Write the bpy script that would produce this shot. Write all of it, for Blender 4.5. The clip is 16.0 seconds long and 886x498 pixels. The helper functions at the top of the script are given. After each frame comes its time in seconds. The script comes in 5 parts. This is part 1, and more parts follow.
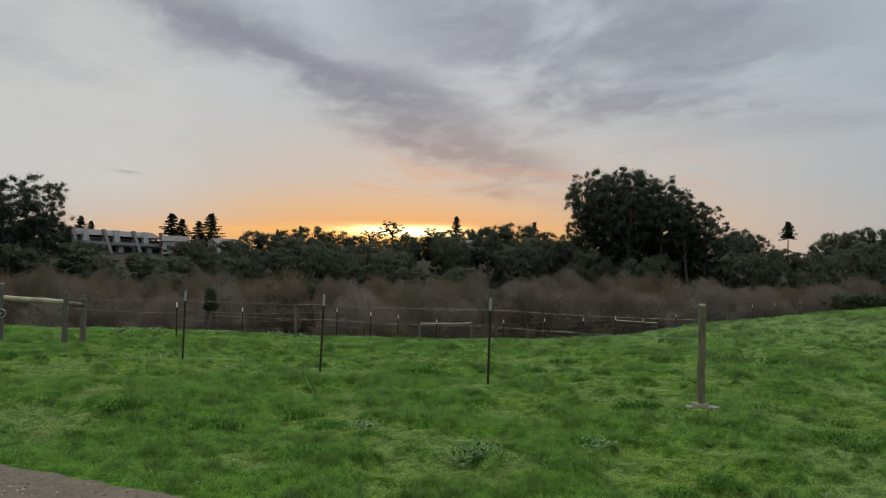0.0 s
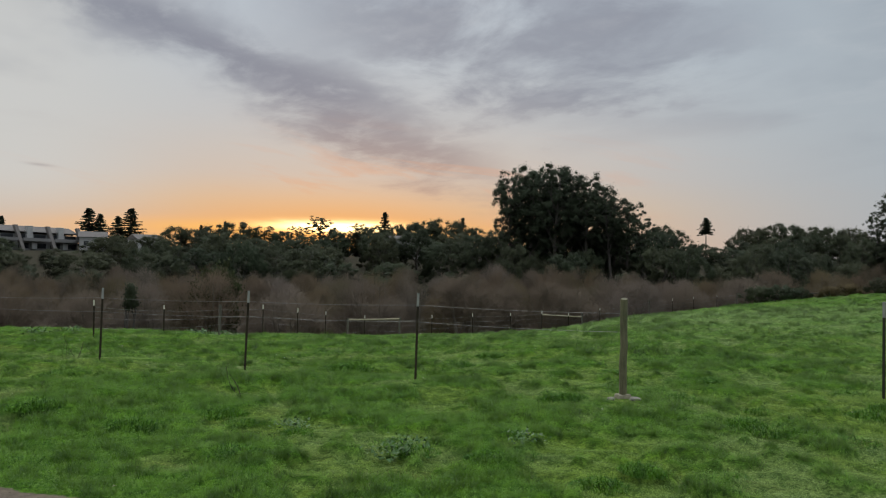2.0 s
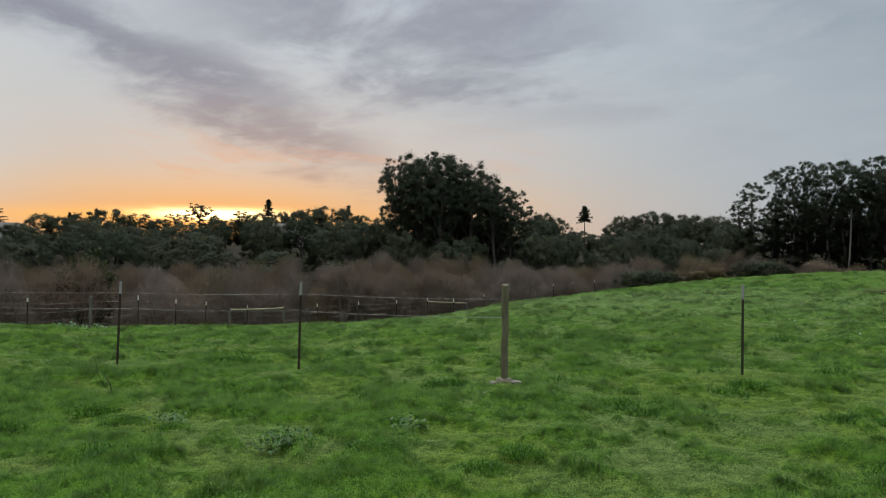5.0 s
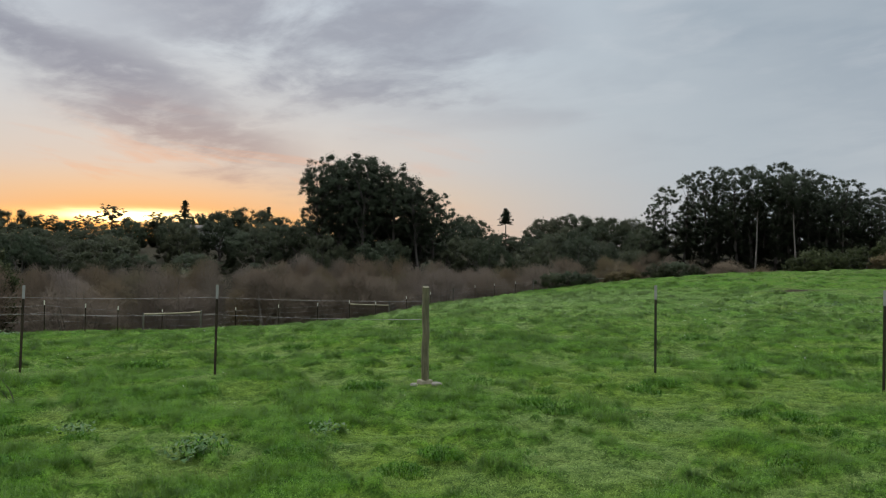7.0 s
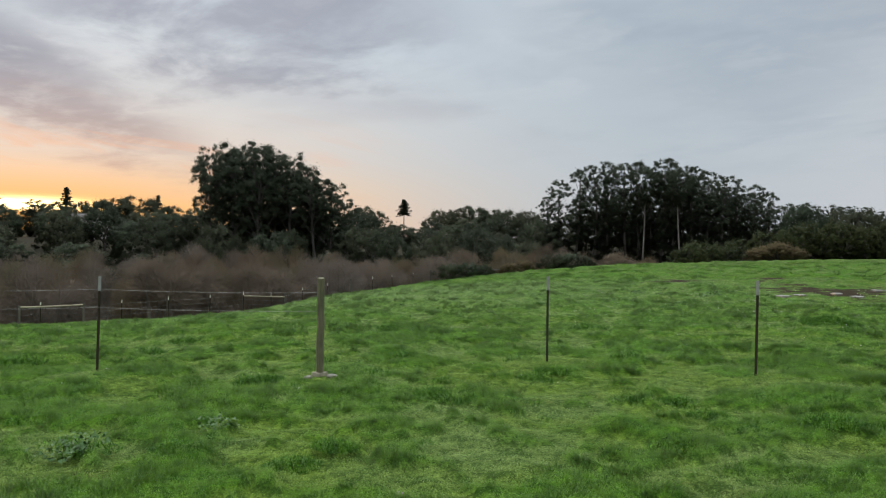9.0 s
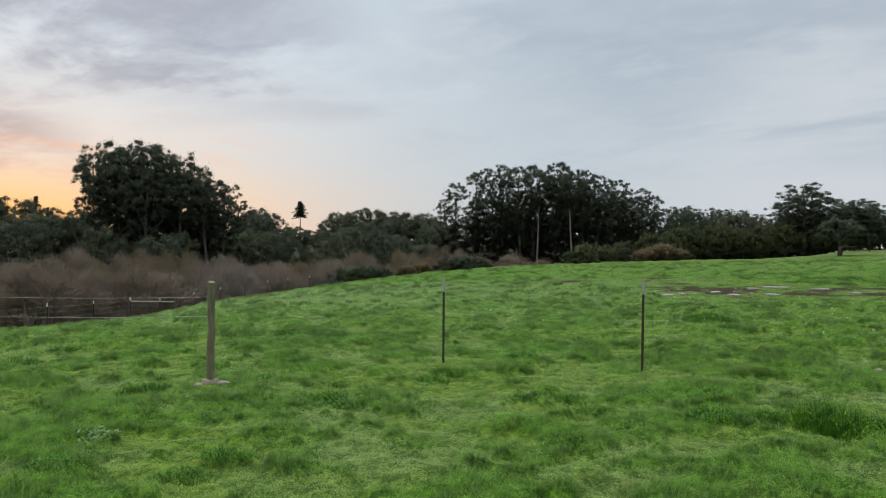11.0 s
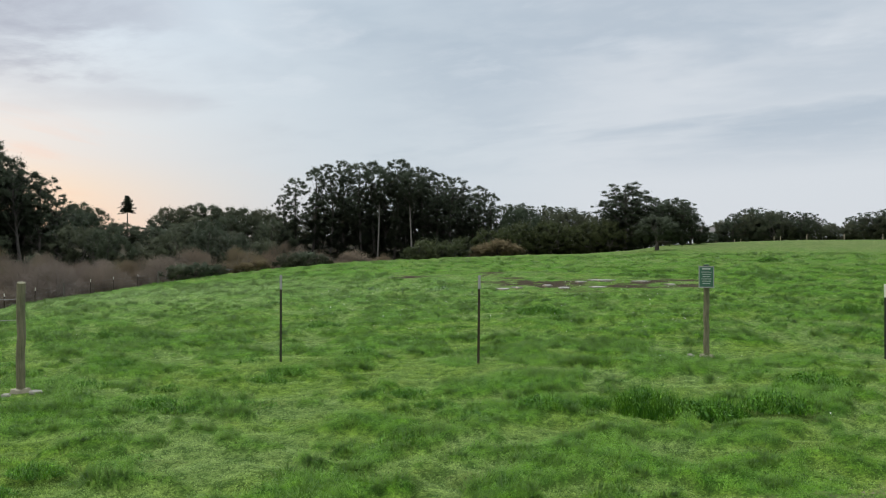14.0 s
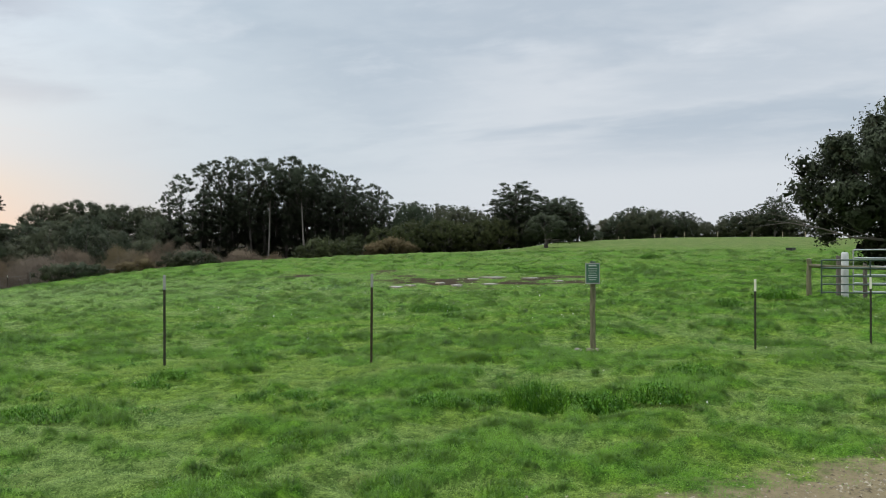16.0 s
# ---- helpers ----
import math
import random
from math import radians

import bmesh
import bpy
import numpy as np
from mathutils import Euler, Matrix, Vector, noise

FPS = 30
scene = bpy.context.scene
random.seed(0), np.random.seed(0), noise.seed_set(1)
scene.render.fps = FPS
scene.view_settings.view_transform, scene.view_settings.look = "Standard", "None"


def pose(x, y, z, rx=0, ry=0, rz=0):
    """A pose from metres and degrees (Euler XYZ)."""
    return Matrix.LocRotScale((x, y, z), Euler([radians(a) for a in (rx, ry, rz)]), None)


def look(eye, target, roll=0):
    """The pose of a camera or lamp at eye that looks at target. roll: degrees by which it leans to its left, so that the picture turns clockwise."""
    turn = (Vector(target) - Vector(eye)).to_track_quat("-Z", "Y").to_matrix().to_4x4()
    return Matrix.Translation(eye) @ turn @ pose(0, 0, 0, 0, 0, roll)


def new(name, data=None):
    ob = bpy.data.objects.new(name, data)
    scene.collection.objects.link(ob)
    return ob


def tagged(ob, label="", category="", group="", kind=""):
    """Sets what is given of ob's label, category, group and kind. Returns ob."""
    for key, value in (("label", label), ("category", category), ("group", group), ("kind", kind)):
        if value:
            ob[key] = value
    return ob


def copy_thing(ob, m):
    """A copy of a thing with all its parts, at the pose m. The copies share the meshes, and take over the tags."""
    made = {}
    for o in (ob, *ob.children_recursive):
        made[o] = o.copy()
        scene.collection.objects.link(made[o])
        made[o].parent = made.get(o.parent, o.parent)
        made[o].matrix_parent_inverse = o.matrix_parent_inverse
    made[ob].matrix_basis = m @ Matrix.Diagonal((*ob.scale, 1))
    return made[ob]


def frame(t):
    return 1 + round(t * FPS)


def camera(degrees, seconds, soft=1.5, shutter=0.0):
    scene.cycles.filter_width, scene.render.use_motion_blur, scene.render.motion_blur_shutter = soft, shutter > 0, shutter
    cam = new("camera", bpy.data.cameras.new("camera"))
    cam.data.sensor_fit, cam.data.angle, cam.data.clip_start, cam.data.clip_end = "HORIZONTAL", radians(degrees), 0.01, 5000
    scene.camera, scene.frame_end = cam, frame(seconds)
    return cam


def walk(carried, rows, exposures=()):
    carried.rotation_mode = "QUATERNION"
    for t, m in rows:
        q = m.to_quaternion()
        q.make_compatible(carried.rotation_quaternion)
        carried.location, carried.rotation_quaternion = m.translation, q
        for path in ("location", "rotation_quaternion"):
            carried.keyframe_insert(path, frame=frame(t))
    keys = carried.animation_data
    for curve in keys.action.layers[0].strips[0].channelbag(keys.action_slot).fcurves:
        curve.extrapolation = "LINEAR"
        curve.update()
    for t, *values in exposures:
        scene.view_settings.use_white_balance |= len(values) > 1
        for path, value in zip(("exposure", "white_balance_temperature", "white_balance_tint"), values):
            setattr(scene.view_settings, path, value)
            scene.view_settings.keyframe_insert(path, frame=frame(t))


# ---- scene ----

# ------------------------------------------------------------------ camera
EYE = 1.6
cam = camera(59.0, 16.0, soft=1.1)
ROWS = [
    (0, 0.000, 0.000, 0.00, 1.60, -1.33),
    (0.5, 0.005, 0.003, -1.26, 1.57, -1.27),
    (1, 0.010, 0.005, -2.61, 1.55, -1.26),
    (1.5, 0.015, 0.007, -3.99, 1.51, -1.17),
    (2, 0.020, 0.009, -5.21, 1.39, -1.10),
    (2.5, 0.026, 0.011, -6.53, 1.16, -1.02),
    (3, 0.031, 0.012, -7.89, 0.93, -0.95),
    (3.5, 0.037, 0.013, -9.31, 0.73, -0.84),
    (4, 0.043, 0.014, -10.74, 0.60, -0.77),
    (6.5, 0.075, 0.018, -17.69, 0.87, -0.57),
    (7, 0.083, 0.019, -19.17, 0.83, -0.55),
    (7.5, 0.090, 0.020, -20.78, 0.68, -0.60),
    (8, 0.097, 0.020, -22.59, 0.47, -0.69),
    (8.5, 0.105, 0.021, -24.56, 0.30, -0.75),
    (9, 0.113, 0.023, -26.61, 0.26, -0.71),
    (11.5, 0.155, 0.032, -35.96, 0.48, -0.36),
    (12, 0.164, 0.035, -37.92, 0.41, -0.35),
    (12.5, 0.174, 0.038, -39.87, 0.36, -0.34),
    (13, 0.183, 0.042, -41.82, 0.31, -0.25),
    (13.5, 0.193, 0.046, -43.76, 0.31, -0.15),
    (14, 0.203, 0.050, -45.67, 0.26, -0.06),
    (14.5, 0.213, 0.055, -47.56, 0.19, 0.01),
    (15, 0.224, 0.061, -49.54, 0.13, 0.03),
    (15.5, 0.235, 0.067, -51.45, 0.10, 0.13),
    (16, 0.246, 0.074, -53.46, 0.11, 0.18),
]
walk(cam, [(t, pose(x, y, EYE, 90 + pitch, roll, yaw)) for t, x, y, yaw, pitch, roll in ROWS],
     exposures=[(0.0, -0.32), (4.0, -0.25), (9.0, 0.06), (12.0, 0.28), (16.0, 0.37)])

# ------------------------------------------------------------------ world, sun
SUN_AZ, SUN_EL = -2.0, 2.4


class Nodes:
    """Small helper to write node trees as arithmetic."""

    def __init__(self, tree):
        self.t = tree
        tree.nodes.clear()

    def add(self, kind, **values):
        n = self.t.nodes.new(kind)
        for k, v in values.items():
            setattr(n, k, v)
        return n

    def put(self, socket, v):
        if isinstance(v, bpy.types.NodeSocket):
            self.t.links.new(v, socket)
        elif isinstance(v, (tuple, list)) and socket.type == "RGBA" and len(v) == 3:
            socket.default_value = (*v, 1)
        else:
            socket.default_value = v

    def math(self, op, a, b=0.0, c=0.0, clamp=False):
        n = self.add("ShaderNodeMath", operation=op, use_clamp=clamp)
        for i, v in enumerate((a, b, c)):
            self.put(n.inputs[i], v)
        return n.outputs[0]

    def mul(self, a, b): return self.math("MULTIPLY", a, b)
    def plus(self, a, b): return self.math("ADD", a, b)
    def minus(self, a, b): return self.math("SUBTRACT", a, b)

    def step(self, v, lo, hi, a=0.0, b=1.0):
        n = self.add("ShaderNodeMapRange", interpolation_type="SMOOTHSTEP")
        for i, x in enumerate((v, lo, hi, a, b)):
            self.put(n.inputs[i], x)
        return n.outputs[0]

    def bell(self, v, centre, width):
        q = self.math("DIVIDE", self.minus(v, centre), width)
        return self.math("POWER", 2.718, self.mul(self.mul(q, q), -1.0))

    def mix(self, fac, a, b, blend="MIX"):
        n = self.add("ShaderNodeMix", data_type="RGBA", blend_type=blend)
        self.put(n.inputs[0], fac), self.put(n.inputs[6], a), self.put(n.inputs[7], b)
        return n.outputs[2]

    def noise(self, vec, scale, detail=4.0, rough=0.55, distort=0.0, out=0):
        n = self.add("ShaderNodeTexNoise")
        self.put(n.inputs["Vector"], vec)
        for k, v in (("Scale", scale), ("Detail", detail), ("Roughness", rough), ("Distortion", distort)):
            n.inputs[k].default_value = v
        return n.outputs[out]

    def ramp(self, fac, stops):
        n = self.add("ShaderNodeValToRGB")
        self.put(n.inputs[0], fac)
        e = n.color_ramp.elements
        e[0].position, e[0].color = stops[0][0], (*stops[0][1], 1)
        e[1].position, e[1].color = stops[-1][0], (*stops[-1][1], 1)
        for p, c in stops[1:-1]:
            x = e.new(p)
            x.color = (*c, 1)
        return n.outputs[0]

    def xyz(self, x, y, z):
        n = self.add("ShaderNodeCombineXYZ")
        for i, v in enumerate((x, y, z)):
            self.put(n.inputs[i], v)
        return n.outputs[0]


def build_world():
    world = bpy.data.worlds.new("evening_sky")
    scene.world = world
    world.use_nodes = True
    n = Nodes(world.node_tree)
    d = n.add("ShaderNodeTexCoord").outputs["Generated"]
    s = n.add("ShaderNodeSeparateXYZ")
    n.put(s.inputs[0], d)
    x, y, z = s.outputs
    el = n.mul(n.math("ARCSINE", z), 57.2958)
    az = n.mul(n.math("ARCTAN2", x, y), 57.2958)
    up = n.math("MAXIMUM", el, 0.0)
    # clear evening gradient: warm near the horizon, grey-blue above, brighter towards the zenith
    base = n.ramp(n.math("DIVIDE", up, 90.0), [
        (0.0, (0.92, 0.50, 0.22)), (0.049, (0.80, 0.585, 0.40)), (0.072, (0.70, 0.61, 0.54)), (0.118, (0.635, 0.645, 0.655)), (0.162, (0.61, 0.66, 0.71)),
        (0.207, (0.58, 0.64, 0.71)), (0.26, (0.62, 0.68, 0.75)), (0.42, (1.4, 1.5, 1.6)), (1.0, (3.1, 3.25, 3.4))])
    cool = n.ramp(n.math("DIVIDE", up, 90.0), [
        (0.0, (0.55, 0.58, 0.60)), (0.033, (0.51, 0.58, 0.64)), (0.09, (0.51, 0.595, 0.665)), (0.16, (0.485, 0.575, 0.655)), (0.26, (0.49, 0.58, 0.665)),
        (0.42, (1.4, 1.5, 1.6)), (1.0, (3.1, 3.25, 3.4))])
    far_from_sun = n.step(n.math("ABSOLUTE", n.minus(az, SUN_AZ)), 8.0, 46.0)
    sky = n.mix(far_from_sun, base, cool)
    # the high sky is brightest on the sunset side and dims towards the east
    toward = n.plus(n.mul(n.math("COSINE", n.math("RADIANS", n.minus(az, SUN_AZ + 25.0))), n.math("COSINE", n.math("RADIANS", el))), 0.0)
    lean_ = n.mul(n.step(el, 26.0, 42.0), toward)
    sky = n.mix(1.0, sky, n.xyz(n.plus(1.0, n.mul(lean_, 0.75)), n.plus(1.0, n.mul(lean_, 0.75)), n.plus(1.0, n.mul(lean_, 0.75))), "MULTIPLY")
    sky = n.mix(n.mul(n.mul(n.step(az, 38.0, 60.0), n.step(az, 150.0, 110.0)), n.step(el, 34.0, 22.0, 0.0, 0.75)), sky, (0.515, 0.535, 0.570))
    sky = n.mix(n.mul(n.mul(n.step(az, -10.0, -24.0), n.step(el, 30.0, 20.0)), n.step(el, 1.0, 6.0, 0.0, 0.8)), sky, (0.72, 0.72, 0.70))
    # a thin veil of high cloud north of the sunset
    veil = n.mul(n.mul(n.step(az, 14.0, 42.0), n.step(az, 60.0, 42.0)), n.step(el, 30.0, 14.0, 0.0, 0.45))
    sky = n.mix(veil, sky, (0.415, 0.440, 0.470))
    # clouds on a flat layer overhead
    zz = n.plus(n.math("MAXIMUM", z, 0.0), 0.09)
    px, py = n.math("DIVIDE", x, zz), n.math("DIVIDE", y, zz)
    plane = n.xyz(n.plus(n.mul(px, 0.8), n.mul(py, 0.35)), n.minus(n.mul(py, 0.55), n.mul(px, 0.30)), 0.0)
    big = n.noise(plane, 1.0, 5.0, 0.55, 0.25)
    fine = n.noise(plane, 3.4, 7.0, 0.60, 0.25)
    wisp = n.noise(n.xyz(n.mul(az, 0.09), n.mul(n.plus(el, n.mul(az, 0.16)), 0.62), 3.0), 1.0, 6.0, 0.6, 0.4)
    warp = n.mul(n.minus(big, 0.5), 9.0)
    warp2 = n.mul(n.minus(fine, 0.5), 6.0)
    e2 = n.plus(n.plus(el, warp), warp2)
    line = n.plus(n.mul(n.minus(az, 0.6), -0.40), 9.8)
    band = n.mul(n.bell(e2, line, 2.1), n.mul(n.step(az, 13.0, 3.0), n.step(az, -34.0, -16.0)))
    sheet = n.plus(9.0, n.mul(n.math("MAXIMUM", n.minus(az, 4.0), 0.0), 0.09))
    mass = n.mul(n.mul(n.step(n.plus(az, n.mul(warp, 2.0)), -14.0, 2.0), n.step(az, 32.0, 19.0)), n.mul(n.step(n.minus(e2, sheet), 0.0, 3.5), n.step(e2, 34.0, 24.0)))
    mass2 = n.mul(n.bell(az, 49.0, 9.0), n.bell(e2, 13.5, 4.5))
    general = n.mul(n.step(big, 0.46, 0.66), n.step(el, 7.0, 12.0))
    mottle = n.step(n.noise(plane, 2.1, 6.0, 0.6, 0.3), 0.30, 0.56)
    dark = n.math("MAXIMUM", n.math("MAXIMUM", n.mul(band, 1.0), n.mul(n.mul(mass, mottle), 0.8)), n.math("MAXIMUM", n.mul(mass2, 0.55), n.mul(general, 0.40)))
    east = n.mul(n.mul(n.step(az, 26.0, 42.0), n.step(el, 4.5, 9.0)), n.step(n.noise(plane, 0.75, 5.0, 0.55, 0.4), 0.42, 0.62))
    dark = n.math("MAXIMUM", dark, n.mul(east, 0.62))
    dark = n.mul(dark, n.step(fine, 0.25, 0.60, 0.60, 1.0))
    cloud_col = n.mix(n.step(el, 5.0, 13.0), (0.47, 0.37, 0.35), (0.285, 0.305, 0.375))
    cloud_col = n.mix(n.step(az, 24.0, 40.0), cloud_col, (0.275, 0.345, 0.425))
    sky = n.mix(n.math("MINIMUM", dark, 0.94), sky, cloud_col)
    light = n.mul(n.mul(n.step(fine, 0.50, 0.72), n.step(el, 8.0, 14.0)), 0.22)
    sky = n.mix(light, sky, (0.68, 0.705, 0.74))
    # the glow round the setting sun, lit undersides of thin streaks
    da = n.minus(az, SUN_AZ)
    glow = n.mul(n.bell(da, 0.0, 12.0), n.bell(n.minus(el, 1.8), 0.0, 2.7))
    sky = n.mix(n.mul(glow, 0.82), sky, (0.94, 0.39, 0.08))
    streak = n.mul(n.mul(n.step(wisp, 0.52, 0.66), n.bell(el, 6.2, 2.6)), n.bell(da, 4.0, 17.0))
    sky = n.mix(n.mul(streak, 0.38), sky, (0.85, 0.40, 0.22))
    rim = n.mul(n.bell(da, -4.0, 12.0), n.bell(el, 2.5, 0.6))
    sky = n.mix(n.mul(rim, 0.85), sky, (1.2, 0.60, 0.15))
    core = n.mul(n.bell(da, -0.5, 3.7), n.bell(n.plus(el, n.mul(n.minus(wisp, 0.5), 0.6)), 2.85, 0.34))
    sky = n.mix(core, sky, (4.6, 3.7, 1.9), "ADD")
    small = n.mul(n.bell(n.minus(az, -22.2), 0.0, 0.8), n.bell(n.plus(el, n.mul(az, 0.05)), 5.1, 0.10))
    sky = n.mix(n.mul(small, 0.45), sky, (0.36, 0.34, 0.36))
    # a physical sky adds its own low-sun tint all round
    tex = n.add("ShaderNodeTexSky", sky_type="NISHITA", sun_disc=False, sun_elevation=radians(SUN_EL), sun_rotation=radians(SUN_AZ))
    tint = n.mix(1.0, tex.outputs[0], (0.006, 0.006, 0.006), "MULTIPLY")
    sky = n.mix(1.0, sky, tint, "ADD")
    bg = n.add("ShaderNodeBackground")
    n.put(bg.inputs[0], sky)
    bg.inputs[1].default_value = 1.0
    out = n.add("ShaderNodeOutputWorld")
    n.put(out.inputs[0], bg.outputs[0])


build_world()
sun_data = bpy.data.lights.new("sun", "SUN")
sun_data.energy, sun_data.angle, sun_data.color = 0.9, radians(10), (1.0, 0.62, 0.30)
sun = new("sun", sun_data)
a, e = radians(SUN_AZ), radians(SUN_EL)
sun.matrix_world = look((math.sin(a) * 100, math.cos(a) * 100, 100 * math.tan(e)), (0, 0, 0))


# ------------------------------------------------------------------ materials
def material(name, rough=0.8, metal=0.0):
    m = bpy.data.materials.new(name)
    m.use_nodes = True
    n = Nodes(m.node_tree)
    bsdf = n.add("ShaderNodeBsdfPrincipled")
    bsdf.inputs["Roughness"].default_value, bsdf.inputs["Metallic"].default_value = rough, metal
    out = n.add("ShaderNodeOutputMaterial")
    n.put(out.inputs[0], bsdf.outputs[0])
    return m, n, bsdf


def bump(n, bsdf, height, strength=0.4, dist=0.02):
    b = n.add("ShaderNodeBump")
    b.inputs["Strength"].default_value, b.inputs["Distance"].default_value = strength, dist
    n.put(b.inputs["Height"], height)
    n.put(bsdf.inputs["Normal"], b.outputs[0])


def where(n):
    return n.add("ShaderNodeNewGeometry").outputs["Position"]


def own(n):
    return n.add("ShaderNodeTexCoord").outputs["Object"]


def island(n):
    return n.add("ShaderNodeNewGeometry").outputs["Random Per Island"]


def each(n):
    return n.add("ShaderNodeObjectInfo").outputs["Random"]


def grained(name, dark, light, scale=(8, 8, 1.2), rough=0.85, metal=0.0, relief=0.4, stain=None):
    """Weathered surface: grain along z, blotches, and optional stain colour."""
    m, n, b = material(name, rough, metal)
    mp = n.add("ShaderNodeMapping")
    n.put(mp.inputs[0], own(n))
    mp.inputs["Scale"].default_value = scale
    g = n.noise(mp.outputs[0], 6.0, 6.0, 0.65, 0.4)
    blot = n.noise(own(n), 2.2, 4.0, 0.6)
    col = n.ramp(g, [(0.3, dark), (0.7, light)])
    col = n.mix(n.step(blot, 0.45, 0.7), col, stain or dark)
    col = n.mix(n.mul(each(n), 0.25), col, dark)
    n.put(b.inputs["Base Color"], col)
    bump(n, b, g, relief, 0.01)
    return m


def leafy(name, tones, rough=0.6, vary=0.35, other=None, soft=False):
    """Foliage: every leaf its own tone, every tree a slight shift."""
    m, n, b = material(name, rough)
    k = len(tones)
    col = n.ramp(island(n), [(i / (k - 1), t) for i, t in enumerate(tones)])
    if other:
        col = n.mix(n.mul(each(n), vary), col, other)
    if other:
        other_roll = n.math("FRACT", n.mul(each(n), 17.3))
        col = n.mix(n.step(other_roll, 0.2, 1.0, 0.0, 0.28), col, (0.010, 0.010, 0.008))
    n.put(b.inputs["Base Color"], col)
    b.inputs["Specular IOR Level"].default_value = 0.06
    if soft:
        # leaves shade as the rounded clumps that they make up
        v = n.add("ShaderNodeVectorTransform", vector_type="NORMAL", convert_from="OBJECT", convert_to="WORLD")
        n.put(v.inputs[0], n.add("ShaderNodeAttribute", attribute_name="sward").outputs["Vector"])
        n.put(b.inputs["Normal"], v.outputs[0])
    return m


def plain(name, col, rough=0.6, metal=0.0, vary=0.15, scale=6.0):
    m, n, b = material(name, rough, metal)
    g = n.noise(own(n), scale, 5.0, 0.6)
    dark = tuple(c * (1 - 2 * vary) for c in col)
    n.put(b.inputs["Base Color"], n.ramp(g, [(0.25, dark), (0.75, col)]))
    bump(n, b, g, 0.15, 0.005)
    return m


M_EUC = leafy("eucalyptus_leaves", [(0.064, 0.084, 0.052), (0.074, 0.096, 0.060), (0.086, 0.110, 0.068)], other=(0.080, 0.092, 0.060), soft=True)
M_OAK = leafy("oak_leaves", [(0.046, 0.064, 0.036), (0.054, 0.074, 0.042), (0.064, 0.085, 0.048)], other=(0.090, 0.096, 0.054), vary=0.9, soft=True)
M_PINE = leafy("conifer_needles", [(0.026, 0.038, 0.022), (0.042, 0.056, 0.032)], soft=True)
M_BRUSH = leafy("brush_leaves", [(0.030, 0.042, 0.014), (0.050, 0.066, 0.022), (0.078, 0.092, 0.034)], other=(0.075, 0.075, 0.032), soft=True)


def bare_twigs():
    """Winter twigs: every tree its own grey, mauve, tan or olive cast."""
    m, n, b = material("bare_willow_twigs", 0.9)
    r = n.math("FRACT", n.mul(each(n), 23.7))
    cast = n.ramp(r, [(0.0, (0.262, 0.216, 0.178)), (0.22, (0.185, 0.142, 0.098)), (0.40, (0.240, 0.180, 0.108)), (0.55, (0.295, 0.245, 0.205)), (0.70, (0.178, 0.156, 0.074)), (0.85, (0.215, 0.150, 0.095)), (1.0, (0.245, 0.200, 0.155))])
    col = n.mix(n.mul(island(n), 0.45), cast, (0.120, 0.092, 0.064))
    n.put(b.inputs["Base Color"], col)
    b.inputs["Specular IOR Level"].default_value = 0.06
    v = n.add("ShaderNodeVectorTransform", vector_type="NORMAL", convert_from="OBJECT", convert_to="WORLD")
    n.put(v.inputs[0], n.add("ShaderNodeAttribute", attribute_name="sward").outputs["Vector"])
    n.put(b.inputs["Normal"], v.outputs[0])
    return m


M_WILLOW = bare_twigs()
M_DRYBRUSH = leafy("dry_brush", [(0.13, 0.10, 0.05), (0.21, 0.165, 0.09)], rough=0.8, soft=True)
M_BARK = grained("pale_bark", (0.035, 0.031, 0.026), (0.115, 0.10, 0.085), relief=0.3)
M_PALEBARK = grained("peeling_pale_bark", (0.10, 0.09, 0.075), (0.25, 0.225, 0.20), relief=0.3)
M_DARKBARK = grained("dark_bark", (0.04, 0.033, 0.026), (0.10, 0.085, 0.07))
M_WILLOWBARK = grained("willow_bark", (0.12, 0.10, 0.075), (0.22, 0.19, 0.145))
M_POST = grained("weathered_post", (0.070, 0.066, 0.034), (0.200, 0.182, 0.105), scale=(10, 10, 0.9), stain=(0.062, 0.072, 0.030))
M_GREYWOOD = grained("grey_timber", (0.065, 0.057, 0.046), (0.16, 0.14, 0.115), scale=(10, 10, 0.9))
M_RAIL = grained("pale_rail", (0.26, 0.22, 0.14), (0.50, 0.44, 0.31), scale=(1.0, 10, 10))
M_STEEL = grained("painted_steel_post", (0.012, 0.014, 0.006), (0.038, 0.036, 0.018), rough=0.75, stain=(0.05, 0.028, 0.012))
M_RUST = grained("rusted_steel_post", (0.020, 0.013, 0.006), (0.050, 0.034, 0.016), rough=0.85)
M_TIP = plain("white_tip_paint", (0.80, 0.77, 0.64), 0.6)
M_TIPGREY = plain("worn_tip_paint", (0.34, 0.34, 0.32), 0.7)
M_WIRE = plain("galvanised_wire", (0.34, 0.33, 0.31), 0.5, 0.6)
M_CONCRETE = plain("post_footing", (0.33, 0.30, 0.21), 0.9, 0.0, 0.2, 14)
M_GREENTUBE = plain("green_tube", (0.035, 0.07, 0.05), 0.5)
M_GALV = plain("galvanised_tube", (0.36, 0.38, 0.38), 0.45, 0.5)
M_WHITEPIPE = plain("white_pipe", (0.60, 0.61, 0.62), 0.5)
M_SIGN = plain("green_sign", (0.03, 0.115, 0.065), 0.5, 0.0, 0.08)
M_SIGNINK = plain("sign_ink", (0.50, 0.56, 0.50), 0.6)
M_WALL = plain("grey_siding", (0.20, 0.195, 0.19), 0.85, 0.0, 0.1, 0.4)
